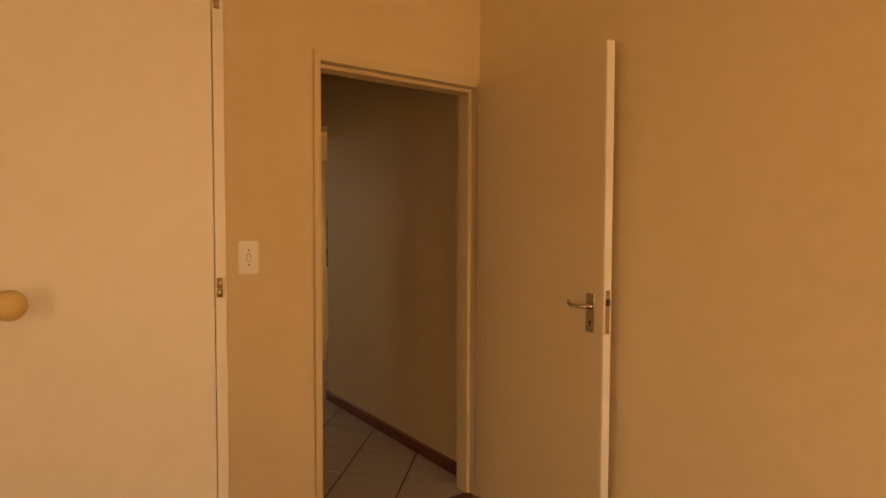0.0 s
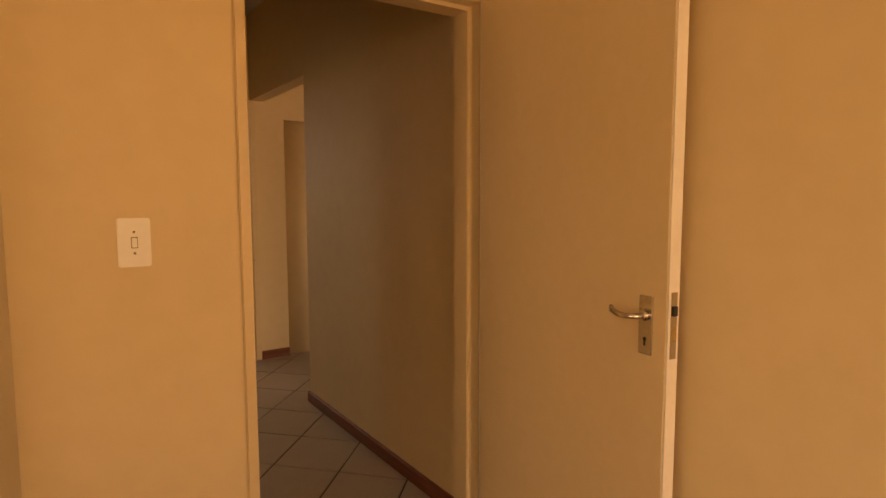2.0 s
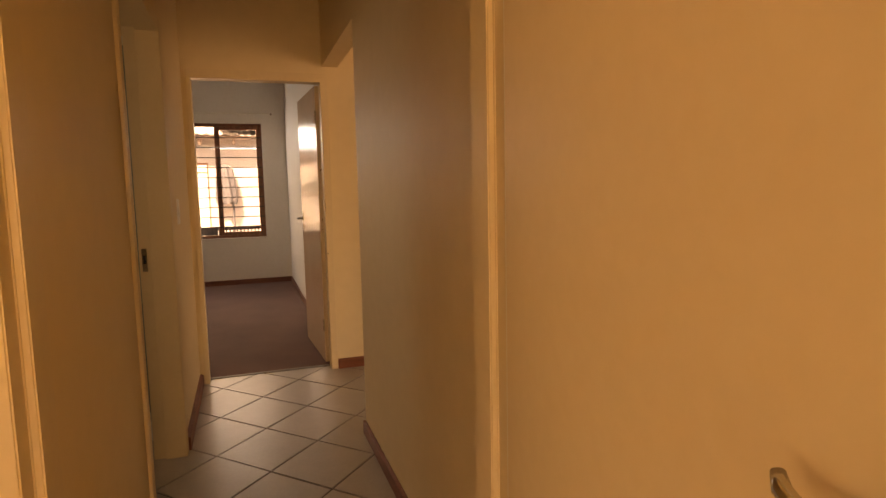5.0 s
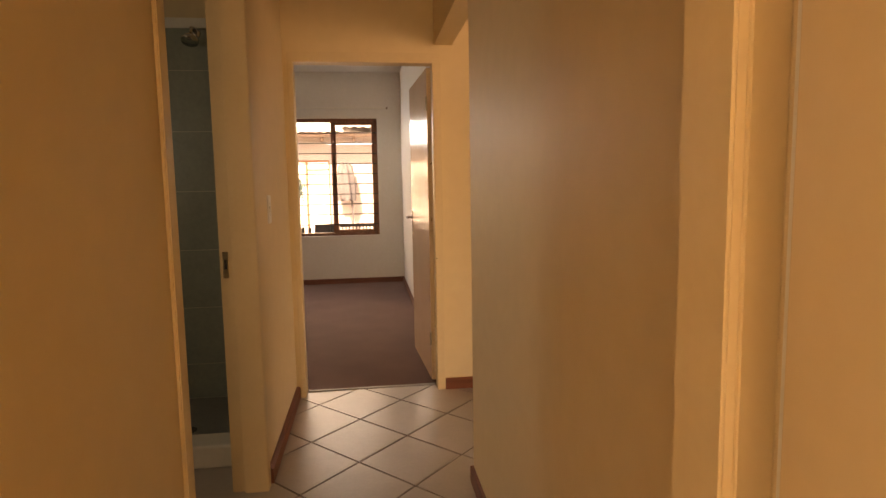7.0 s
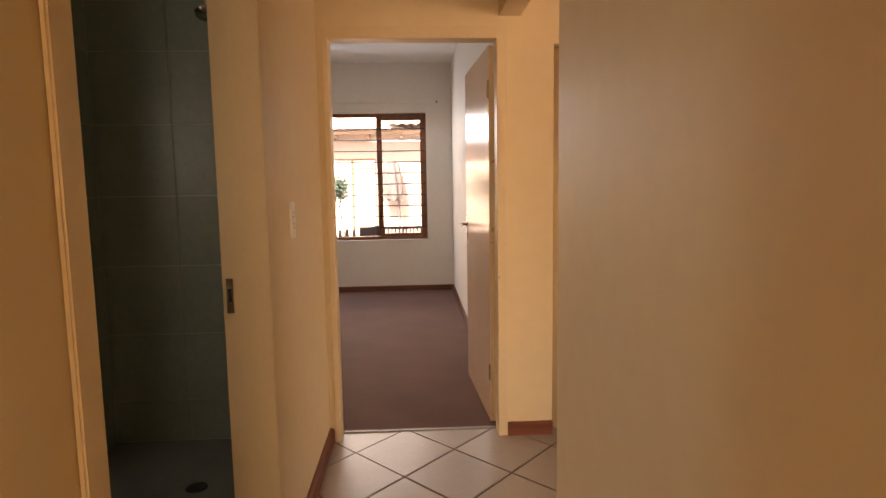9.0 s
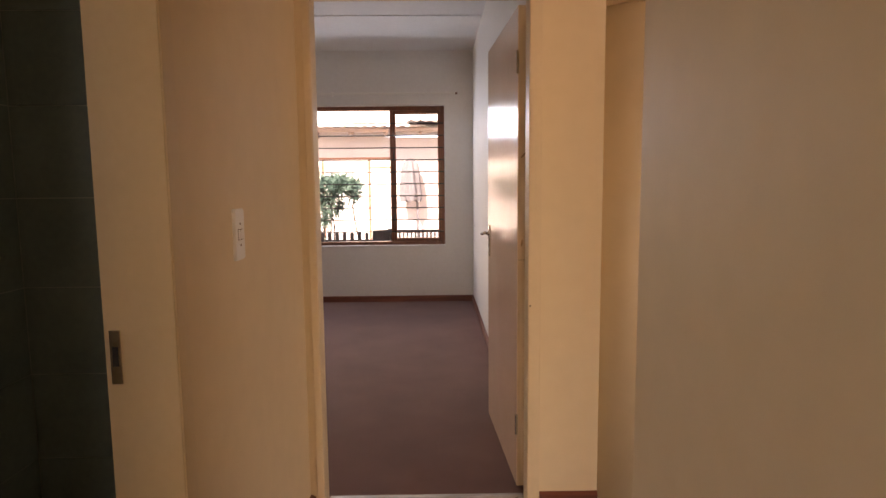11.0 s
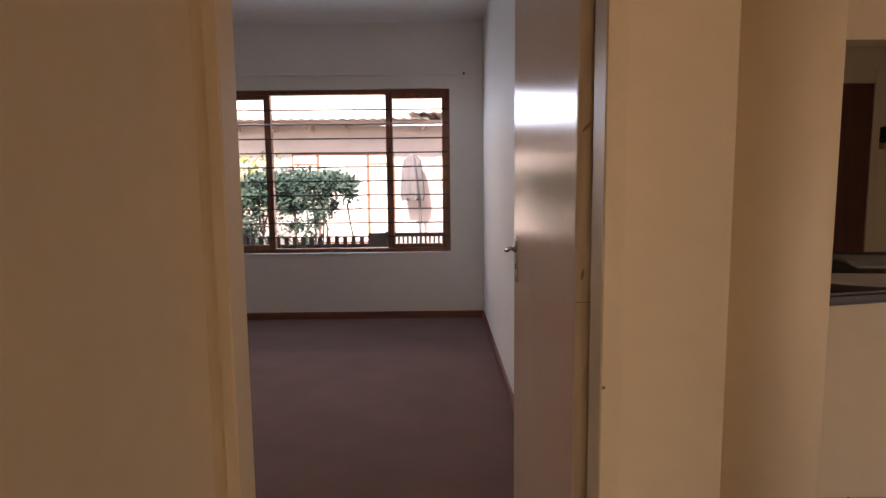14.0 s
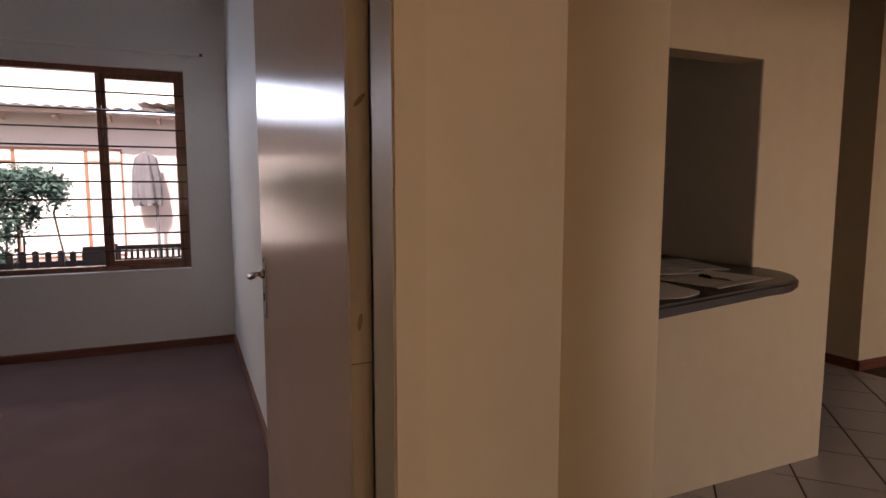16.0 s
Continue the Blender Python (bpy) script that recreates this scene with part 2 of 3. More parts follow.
def wall(name, along, u0, u1, v0, v1, z0, z1, mat, holes=(), label="plain plastered wall with satin cream paint"):
    """A wall along 'x' or 'y' from u0 to u1, between the faces v0 and v1, with openings (u0, u1, z0, z1) through it."""
    bm = bmesh.new()
    us = sorted({u0, u1, *[h[0] for h in holes], *[h[1] for h in holes]})
    zs = sorted({z0, z1, *[h[2] for h in holes], *[h[3] for h in holes]})

    def solid(i, j):
        if not (0 <= i < len(us) - 1 and 0 <= j < len(zs) - 1):
            return False
        cu, cz = (us[i] + us[i + 1]) / 2, (zs[j] + zs[j + 1]) / 2
        return not any(a < cu < b and c < cz < d for a, b, c, d in holes)

    def at(u, v, z):
        return bm.verts.new((u, v, z) if along == "x" else (v, u, z))

    for i in range(len(us) - 1):
        for j in range(len(zs) - 1):
            if not solid(i, j):
                continue
            a, b, c, d = us[i], us[i + 1], zs[j], zs[j + 1]
            for v in (v0, v1):
                bm.faces.new([at(a, v, c), at(b, v, c), at(b, v, d), at(a, v, d)])
            for di, dj, q in ((-1, 0, ((a, c), (a, d))), (1, 0, ((b, c), (b, d))), (0, -1, ((a, c), (b, c))), (0, 1, ((a, d), (b, d)))):
                if not solid(i + di, j + dj):
                    (p, s), (r, t) = q
                    bm.faces.new([at(p, v0, s), at(r, v0, t), at(r, v1, t), at(p, v1, s)])
    bmesh.ops.remove_doubles(bm, verts=bm.verts[:], dist=1e-5)
    bmesh.ops.recalc_face_normals(bm, faces=bm.faces[:])
    ob = part(name, bm, mat)
    return tagged(ob, label, "wall", kind="structure")


def slab(name, x0, x1, y0, y1, z0, z1, mat, label, category):
    return tagged(part(name, box(x0, x1, y0, y1, z0, z1), mat), label, category, kind="structure")


def skirting(along, u0, u1, v0, v1, mat=None):
    """A skirting board with a chamfered top against the face v0, reaching out to v1."""
    h = 0.072
    prof = [(v0, 0), (v1, 0), (v1, h - 0.008), (v0 + 0.4 * (v1 - v0), h), (v0, h)]
    bm = extrude(prof, u0, u1, "x") if along == "x" else bmesh.new()
    if along == "y":
        extrude(prof, u0, u1, "y", bm)
    ob = part("baseboard", bm, mat or (SKIRT if along == "y" else SKIRT_X))
    return tagged(ob, "red-brown varnished wooden skirting board along the wall", "baseboard", kind="structure")


# ---------- walls, floors, ceilings ----------
CEIL = 2.82
DA0, DA1 = -3.15, -3.03    # wall between the first bedroom and the corridor
LX, RX = 0.012, 0.911         # corridor's two walls
CORNER = -1.202              # where the corridor's right wall ends
BACK = 4.375                 # window wall of the second bedroom
wall("wall_bedroom_door", "x", -3.6, 0.85, DA0, DA1, 0, CEIL, CREAM, [(-0.012, 0.842, -0.01, 2.075)])
wall("wall_bedroom_right", "y", -7.2, DA0, 0.85, 0.97, 0, CEIL, CREAM)
wall("wall_bedroom_left", "y", -7.2, DA0, -3.6, -3.48, 0, CEIL, CREAM, [(-6.65, -4.75, 0.45, 1.75)])
wall("wall_bedroom_back", "x", -3.48, 0.85, -7.2, -7.08, 0, CEIL, CREAM, [(-1.05, 0.75, 0.8, 2.1)])
wall("wall_corridor_right", "y", DA1, CORNER, RX, 1.02, 0, CEIL, SHEEN)
wall("wall_corridor_lintel", "y", CORNER, 0.0, RX, 1.02, 2.15, CEIL, SHEEN)
wall("wall_corridor_left", "y", DA1, 0.0, LX - 0.13, LX, 0, CEIL, SHEEN, [(-2.155, -1.115, -0.01, 2.075)])
wall("wall_end", "x", -2.6, 1.186, 0.0, 0.13, 0, CEIL, CREAM, [(0.043, 0.925, -0.01, 2.07)])
wall("wall_end_beam", "x", 1.186, 6.9, 0.0, 0.30, 2.016, CEIL, CREAM)
wall("wall_bedroom_two_right", "y", 0.13, BACK, 0.965, 1.10, 0, CEIL, WHITE)
wall("wall_bedroom_two_left", "y", 0.13, BACK, -2.6, -2.47, 0, CEIL, WHITE)
wall("wall_bedroom_two_window", "x", -2.6, 1.10, BACK, BACK + 0.22, 0, CEIL, WHITE, [(-1.71, 0.645, 0.645, 2.225)])
wall("wall_hatch", "x", 1.10, 3.42, 1.0, 1.12, 0, CEIL, CREAM, [(1.62, 2.89, 0.9245, 1.845)])
wall("wall_kitchen_back", "x", 1.10, 5.72, 4.30, 4.42, 0, CEIL, CREAM)
wall("wall_kitchen_right", "y", 1.77, 2.6, 5.0, 5.14, 0, CEIL, CREAM)
wall("wall_kitchen_side", "y", 2.6, 4.30, 5.60, 5.72, 0, CEIL, CREAM)
wall("wall_kitchen_nook", "x", 5.14, 5.72, 2.47, 2.6, 0, CEIL, CREAM)
wall("wall_kitchen_return", "x", 5.14, 7.02, 1.77, 1.90, 0, CEIL, CREAM)
wall("wall_living_right", "y", -5.0, 1.77, 6.9, 7.02, 0, CEIL, CREAM, [(-4.7, -1.3, 0.02, 2.15)])
wall("wall_living_back", "x", 0.97, 7.02, -5.12, -5.0, 0, CEIL, CREAM, [(3.2, 5.4, 0.35, 2.05)])
wall("wall_bathroom_left", "y", DA1, 0.0, -1.72, -1.60, 0, CEIL, WHITE, [(-2.3, -1.7, 1.3, 2.0)])
slab("ceiling", -3.6, 7.02, -7.2, 4.66, CEIL, CEIL + 0.1, CEILING, "flat white painted ceiling", "ceiling")
slab("floor_carpet_bedroom", -3.48, 0.85, -7.08, -3.0955, -0.1, 0.004, CARPET, "brown loop-pile fitted carpet", "floor")
slab("floor_carpet_bedroom_two", -2.47, 0.965, 0.10, BACK, -0.1, 0.004, CARPET, "brown loop-pile fitted carpet", "floor")
slab("floor_bathroom", -1.60, -0.12, DA1, -0.0, -0.1, -0.001, TILE, "cream ceramic bathroom floor", "floor")
slab("floor_living", 1.02, 6.9, -5.0, DA1 - 0.065, -0.1, -0.001, TILE, "cream ceramic floor tiles", "floor")

skirting("y", DA1, CORNER, RX, RX - 0.014)
skirting("x", RX - 0.014, 1.02, CORNER, CORNER + 0.014)
skirting("y", -1.07, 0.0, LX, LX + 0.022)
skirting("x", 0.948, 1.186, 0.0, -0.014)
skirting("x", -2.47, 0.965, BACK, BACK - 0.014)
skirting("y", 0.145, BACK - 0.014, 0.965, 0.951)
skirting("y", 1.756, 2.47, 5.0, 4.986)
skirting("x", 4.986, 6.9, 1.77, 1.756)

# tiled floor: dark joints, tiles laid diagonally
floor = slab("floor_tiled", -0.12, 6.9, DA1 - 0.065, 4.30, -0.1, -0.006, GROUT, "cream ceramic floor tiles laid diagonally with dark joints", "floor")

# ---------- door frames and doors ----------


def door_frame(name, along, o0, o1, top, vleaf, vother, label, lap1=0.03, lap0=0.03):
    """A pressed door frame wrapped round the opening o0..o1, rebated on the leaf's side."""
    s = 1 if vother > vleaf else -1
    t = abs(vother - vleaf)
    prof = [(-0.03, -0.012), (0.012, -0.012), (0.012, 0.042), (0.028, 0.042), (0.028, t + 0.012), (-0.03, t + 0.012),
            (-0.03, t + 0.001), (-0.001, t + 0.001), (-0.001, -0.001), (-0.03, -0.001)]
    root = tagged(thing(name, label, "door frame"), kind="structure")
    for edge, d, lap in ((o0, 1, lap0), (o1, -1, lap1)):
        out = [(edge + d * (a if a > -0.02 else -max(lap, 0.002)), vleaf + s * b) for a, b in prof]
        bm = extrude(out if along == "x" else [(v, u) for u, v in out], 0.0, top + 0.03, "z")
        bmesh.ops.bevel(bm, geom=bm.edges[:], offset=0.0032, segments=3, affect="EDGES")
        part("jamb", bm, FRAME, root, smooth=False)
    out = [(vleaf + s * (b + (0.0015 if b < 0.05 else -0.0015)), top - a) for a, b in prof]
    bm = extrude(out, o0 + 0.010, o1 - 0.010, "x" if along == "x" else "y")
    part("head", bm, FRAME, root)
    return root


def strike(parent, m):
    bm = box(-0.011, 0.011, -0.0015, 0.0015, -0.055, 0.055, 0.0008)
    bm.transform(m)
    plate = part("strike_plate", bm, CHROME, parent, "worn steel strike plate")
    # no real hole: its shade is a dark block through the plate
    bm = box(-0.006, 0.006, -0.002, 0.002, -0.018, 0.022)
    bm.transform(m)
    part("latch_hole", bm, DARK, plate)


def lever_set(parent, face, side, w, low):
    """Chrome lever on a long plate; face: the leaf's face, side: the way out of it."""
    x, z = w - 0.062, 0.0
    bm = box(x - 0.021, x + 0.021, min(face, face + side * 0.006), max(face, face + side * 0.006), low, 1.115, 0.0025)
    plate = part("handle_plate", bm, CHROME, parent, "chrome handle plate with a keyhole")
    y = face + side * 0.045
    pts = [(x, face + side * 0.004, 1.065), (x, face + side * 0.03, 1.065), (x - 0.008, y, 1.065), (x - 0.028, y + side * 0.004, 1.064),
           (x - 0.052, y + side * 0.004, 1.065), (x - 0.074, y, 1.071), (x - 0.084, y - side * 0.006, 1.079)]
    part("lever", tube(pts, 0.0075, 12, 0.75), CHROME, plate, "curved chrome lever", True)
    part("rose", lathe([(0.0, 0.0), (0.013, 0.0), (0.013, 0.006), (0.009, 0.010), (0, 0.010)], 20,
                       Matrix.Translation((x, face + side * 0.006, 1.065)) @ pose(0, 0, 0, -90 * side)), CHROME, plate, "", True)
    # keyhole's shade drawn as a dark disc and bar on the plate
    bm = lathe([(0, 0), (0.0045, 0), (0.0045, 0.0012), (0, 0.0012)], 14, Matrix.Translation((x, face + side * 0.0065, 1.005)) @ pose(0, 0, 0, -90 * side))
    box(x - 0.002, x + 0.002, min(face + side * 0.0060, face + side * 0.0076), max(face + side * 0.0060, face + side * 0.0076), 0.988, 1.005, bm=bm)
    part("keyhole", bm, DARK, plate)
    for dz in (low + 0.007, 1.108):
        part("screw", lathe([(0, 0), (0.003, 0), (0.0024, 0.001), (0, 0.001)], 10, Matrix.Translation((x, face + side * 0.006, dz)) @ pose(0, 0, 0, -90 * side)), CHROME, plate)


def door_leaf(name, m, w, h, label, edge_mat, face_mat, plate_low=0.965):
    root = thing(name, label, "door")
    root.matrix_basis = m
    part("leaf", box(0.004, w - 0.004, 0, 0.04, 0.012, h, 0.0015), face_mat, root)
    part("lipping", box(-0.002, 0.0038, 0.0015, 0.0385, 0.013, h - 0.001), edge_mat, root, "pale unpainted wooden edge of the door")
    part("lipping", box(w - 0.0038, w + 0.002, 0.0015, 0.0385, 0.013, h - 0.001), EDGE, root, "white painted edge of the door")
    for face, side in ((0.0, -1), (0.04, 1)):
        lever_set(root, face, side, w, plate_low)
    bm = box(w + 0.0018, w + 0.0034, 0.009, 0.031, 0.965, 1.13, 0.0006)
    lock = part("lock_plate", bm, CHROME, root, "worn steel lock plate in the door edge")
    part("latch", box(w + 0.003, w + 0.009, 0.013, 0.027, 1.072, 1.096, 0.001), DARK, lock)
    part("bolt", box(w + 0.003, w + 0.0045, 0.013, 0.027, 1.01, 1.04), BRASS, lock)
    for z in (0.25, 1.78):
        bm = lathe([(0, 0), (0.006, 0), (0.006, 0.09), (0, 0.09)], 12, Matrix.Translation((-0.004, 0.043, z)))
        part("hinge", bm, CHROME, root)
    return root


door_frame("door_frame_bedroom", "x", -0.012, 0.842, 2.075, DA0, DA1, "cream enamelled steel frame of the bedroom doorway", 0.006, 0.02)
fr2 = door_frame("door_frame_bedroom_two", "x", 0.043, 0.925, 2.07, 0.13, 0.0, "cream enamelled steel frame of the second bedroom doorway", 0.022, 0.004)
frb = door_frame("door_frame_bathroom", "y", -2.155, -1.115, 2.075, LX - 0.13, LX, "cream enamelled steel frame of the bathroom doorway")
strike(frb, pose(-0.107, -1.1285, 0.99))
door_leaf("door", pose(0.812, -3.188, 0.013, 0, 0, -94.7), 0.835, 2.055, "white painted flush door standing open against the bedroom wall", EDGE, SATIN)
KNOT = wood("dark_pine_knot", (0.36, 0.22, 0.11), (0.48, 0.31, 0.17), 0.5, "Y")
bare = door_leaf("door", pose(0.918, 0.166, -0.002, 0, 0, 93.2), 0.84, 2.05, "glossy white flush door standing open beside the bedroom wall", LIP, LEAF, 0.938)
edge = [c for c in bare.children if c.name.startswith("lipping")][0]
for kz, ky, tall, tilt in ((1.45, 0.018, 0.030, 42), (1.085, 0.022, 0.030, 8)):
    bm = lathe([(0, 0), (0.5, 0), (0.42, 0.35), (0, 0.45)], 14, Matrix.Translation((-0.002, ky, kz)) @ pose(0, 0, 0, tilt) @ Matrix.Diagonal((0.0016, 0.008, tall, 1)) @ pose(0, 0, 0, 0, -90))
    part("knot", bm, KNOT, edge, "brown knot in the bare wood")
part("joint", box(-0.0026, -0.0019, 0.002, 0.038, 1.0130, 1.0145), SLOT, edge)
for sx, sz in ((0.905, 0.85),):
    part("screw", lathe([(0, 0), (0.004, 0), (0.003, 0.0008), (0, 0.0008)], 12, Matrix.Translation((sx, -0.0121, sz)) @ pose(0, 0, 0, 90)), SLOT, fr2)
tagged(part("threshold_strip", extrude([(0.085, 0.0), (0.112, 0.0), (0.108, 0.007), (0.089, 0.007)], 0.072, 0.896, "x"), STRIP),
       "thin metal threshold strip between tiles and carpet", "threshold", kind="structure")

# ---------- switches ----------


def switch(m, label, w, h, rockers, group):
    root = thing("light_switch", label, "switch", group)
    root.matrix_basis = m
    r = 0.007
    out = [(sx * (w / 2 - r) + r * math.cos(a + q), sz * (h / 2 - r) + r * math.sin(a + q))
           for sx, sz, q in ((1, 1, 0), (-1, 1, math.pi / 2), (-1, -1, math.pi), (1, -1, 1.5 * math.pi)) for a in (0, 0.52, 1.05, 1.57)]
    bm = extrude(out, -0.008, 0.0, "y")
    bmesh.ops.bevel(bm, geom=[e for e in bm.edges if e.verts[0].co.y < -0.007 and e.verts[1].co.y < -0.007], offset=0.0025, segments=2, affect="EDGES")
    part("plate", bm, PLASTIC, root)
    for i in range(rockers):
        x = (i - (rockers - 1) / 2) * 0.019
        # brown outline laid on the plate round each rocker
        part("rocker_slot", box(x - 0.0078, x + 0.0078, -0.0086, -0.007, -0.0145, 0.0145), SLOT, root)
        part("rocker", extrude([(-0.008, -0.013), (-0.0120, -0.012), (-0.0095, 0.012), (-0.008, 0.013)], x - 0.0062, x + 0.0062, "x"), PLASTIC, root)
    for z in (-0.028, 0.028):
        part("screw", lathe([(0, 0), (0.0033, 0), (0.0033, 0.001), (0, 0.001)], 10, Matrix.Translation((0, -0.0082, z)) @ pose(0, 0, 0, 90)), SLOT, root)


switch(pose(-0.303, DA0, 1.257), "white plastic single light switch on a cream wall", 0.079, 0.128, 1, "light switches")
switch(pose(LX, -0.735, 1.203, 0, 0, 90), "white plastic double light switch on a cream wall", 0.073, 0.135, 2, "light switches")

# ---------- first bedroom: built-in cupboard ----------
CF = -3.838                  # cupboard's front
cup = thing("built_in_cupboard", "tall off-white painted built-in cupboard with a round wooden knob", "cupboard")
part("carcass", box(-2.9, -0.576, CF + 0.022, DA0 - 0.002, 0.01, CEIL - 0.004, 0.002), CUPBOARD, cup)
part("stile", box(-0.600, -0.572, CF - 0.004, CF + 0.020, 0.012, CEIL - 0.01, 0.002), CUPBOARD, cup)
cdoor = part("cupboard_door", box(-1.12, -0.6012, CF, CF + 0.020, 0.09, 2.45, 0.003), CUPBOARD, cup)
part("knob", lathe([(0, 0.0), (0.014, 0.0), (0.014, 0.012), (0.028, 0.020), (0.034, 0.030), (0.030, 0.040), (0.016, 0.047), (0, 0.049)], 28,
                   Matrix.Translation((-1.036, CF, 1.210)) @ pose(0, 0, 0, 90)), KNOB, cdoor, "round pale wooden knob", True)
part("cupboard_door", box(-1.64, -1.123, CF, CF + 0.020, 0.09, 2.45, 0.003), CUPBOARD, cup)
for z in (0.45, 1.195, 1.945):
    bm = lathe([(0, 0), (0.007, 0), (0.007, 0.022), (0.005, 0.023), (0.005, 0.025), (0.007, 0.026), (0.007, 0.05), (0, 0.05)], 12,
               Matrix.Translation((-0.590, CF - 0.008, z)))
    part("hinge", bm, BRASS, cup, "small dull brass cupboard hinge", True)

# ---------- second bedroom: window ----------
WY = BACK + 0.065
win = tagged(thing("window_1", "varnished brown timber window with dark burglar bars", "window"), kind="structure")
X0, X1, Z0, Z1 = -1.71, 0.645, 0.645, 2.225


def bar_box(name, x0, x1, z0, z1, parent, mat=None, y0=WY, y1=WY + 0.07, bevel=0.004, label=""):
    return part(name, box(x0, x1, y0, y1, z0, z1, bevel), mat or DARK_WOOD, parent, label)


bar_box("window_frame", X0, X0 + 0.045, Z0 + 0.001, Z1, win)
bar_box("window_frame", X1 - 0.045, X1, Z0 + 0.001, Z1, win)
bar_box("window_frame", X0 + 0.045, X1 - 0.045, Z1 - 0.045, Z1, win)
bar_box("window_frame", X0 + 0.045, X1 - 0.045, Z0 + 0.001, Z0 + 0.05, win)
M1, M2 = -1.100, 0.045
for mx in (M1, M2):
    bar_box("mullion", mx - 0.018, mx + 0.018, Z0 + 0.05, Z1 - 0.045, win)
for a, b, sash in ((X0 + 0.045, M1 - 0.018, True), (M1 + 0.018, M2 - 0.018, False), (M2 + 0.018, X1 - 0.045, True)):
    if sash:
        s = part("sash", box(a, a + 0.03, WY + 0.012, WY + 0.055, Z0 + 0.05, Z1 - 0.045, 0.003), DARK_WOOD, win)
        for q in ((b - 0.03, b, Z0 + 0.05, Z1 - 0.045), (a + 0.03, b - 0.03, Z0 + 0.05, Z0 + 0.09), (a + 0.03, b - 0.03, Z1 - 0.085, Z1 - 0.045)):
            part("sash", box(q[0], q[1], WY + 0.012, WY + 0.055, q[2], q[3], 0.003), DARK_WOOD, win)
        a2, b2, c2, d2 = a + 0.03, b - 0.03, Z0 + 0.09, Z1 - 0.085
    else:
        a2, b2, c2, d2 = a, b, Z0 + 0.05, Z1 - 0.045
    pane = part("pane", box(a2, b2, WY + 0.032, WY + 0.036, c2, d2), GLASS, win, "clear glass pane")
    pane.visible_shadow = False
for mx, s in ((M1 - 0.03, -1), (M2 + 0.03, 1)):
    for z in (1.02, 1.72):
        part("stay", tube([(mx, WY - 0.004, z), (mx, WY - 0.02, z), (mx - s * 0.004, WY - 0.024, z - 0.05), (mx - s * 0.006, WY - 0.02, z - 0.09)], 0.007, 8), IRON, win)
for i in range(10):
    z = 0.811 + i * 0.136
    part("burglar_bar", tube([(X0 + 0.008, WY - 0.012, z), (X1 - 0.008, WY - 0.012, z)], 0.0068, 8), IRON, win)
part("window_sill", box(X0 + 0.001, X1 - 0.001, BACK - 0.012, WY - 0.001, Z0 - 0.004, Z0 + 0.012, 0.002), WHITE, win, "painted plaster window sill")

rail = thing("curtain_rail", "white curtain rail above the window", "curtain rail")
part("track", box(-1.87, 0.77, BACK - 0.045, BACK - 0.022, 2.340, 2.360, 0.003), PLASTIC, rail)
for x in (-1.85, -0.6, 0.68):
    part("bracket", box(x - 0.012, x + 0.012, BACK - 0.03, BACK + 0.001, 2.325, 2.375, 0.002), PLASTIC, rail)
part("end_stop", lathe([(0, 0), (0.012, 0), (0.012, 0.02), (0, 0.02)], 16, Matrix.Translation((0.77, BACK - 0.033, 2.35)) @ pose(0, 0, 0, 0, 90)), DARK_WOOD, rail)

# ---------- column and serving hatch ----------
col = part("round_column", lathe([(0, 0), (0.170, 0), (0.170, 2.015), (0, 2.015)], 72, Matrix.Translation((1.339, 0.190, 0))), SHEEN)
for f in col.data.polygons:
    f.use_smooth = abs(f.normal.z) < 0.5
tagged(col, "round plastered cream column under a beam", "column", kind="structure")

# dark counter that juts out of the hatch, its end rounded
nose = [(1.622, 1.52), (1.622, 0.445)]
nose += [(2.53 + 0.37 * math.sin(a), 0.96 - 0.335 * math.cos(a)) for a in [i * math.pi / 28 for i in range(15)]]
nose += [(2.902, 0.996), (2.884, 0.996), (2.884, 1.52)]
bm = extrude(nose, 0.925, 0.965, "z")
bmesh.ops.bevel(bm, geom=[e for e in bm.edges if abs(e.verts[0].co.z - e.verts[1].co.z) < 1e-6], offset=0.010, segments=3, affect="EDGES")
tagged(part("hatch_counter", bm, GRANITE), "polished dark granite counter with a rounded end in a serving hatch", "counter")
tagged(part("counter_support", box(1.64, 2.87, 1.40, 1.50, 0.0, 0.9245, 0.003), WHITE), "white panel under the kitchen side of the counter", "panel")
tagged(part("hatch_reveal", box(2.8855, 2.8895, 1.003, 1.72, 0.9655, 1.8445), WHITE), "painted plaster reveal of the serving hatch", "wall", kind="structure")
wall("wall_hatch_return", "y", 1.12, 1.72, 2.89, 3.01, 0, CEIL, WHITE)


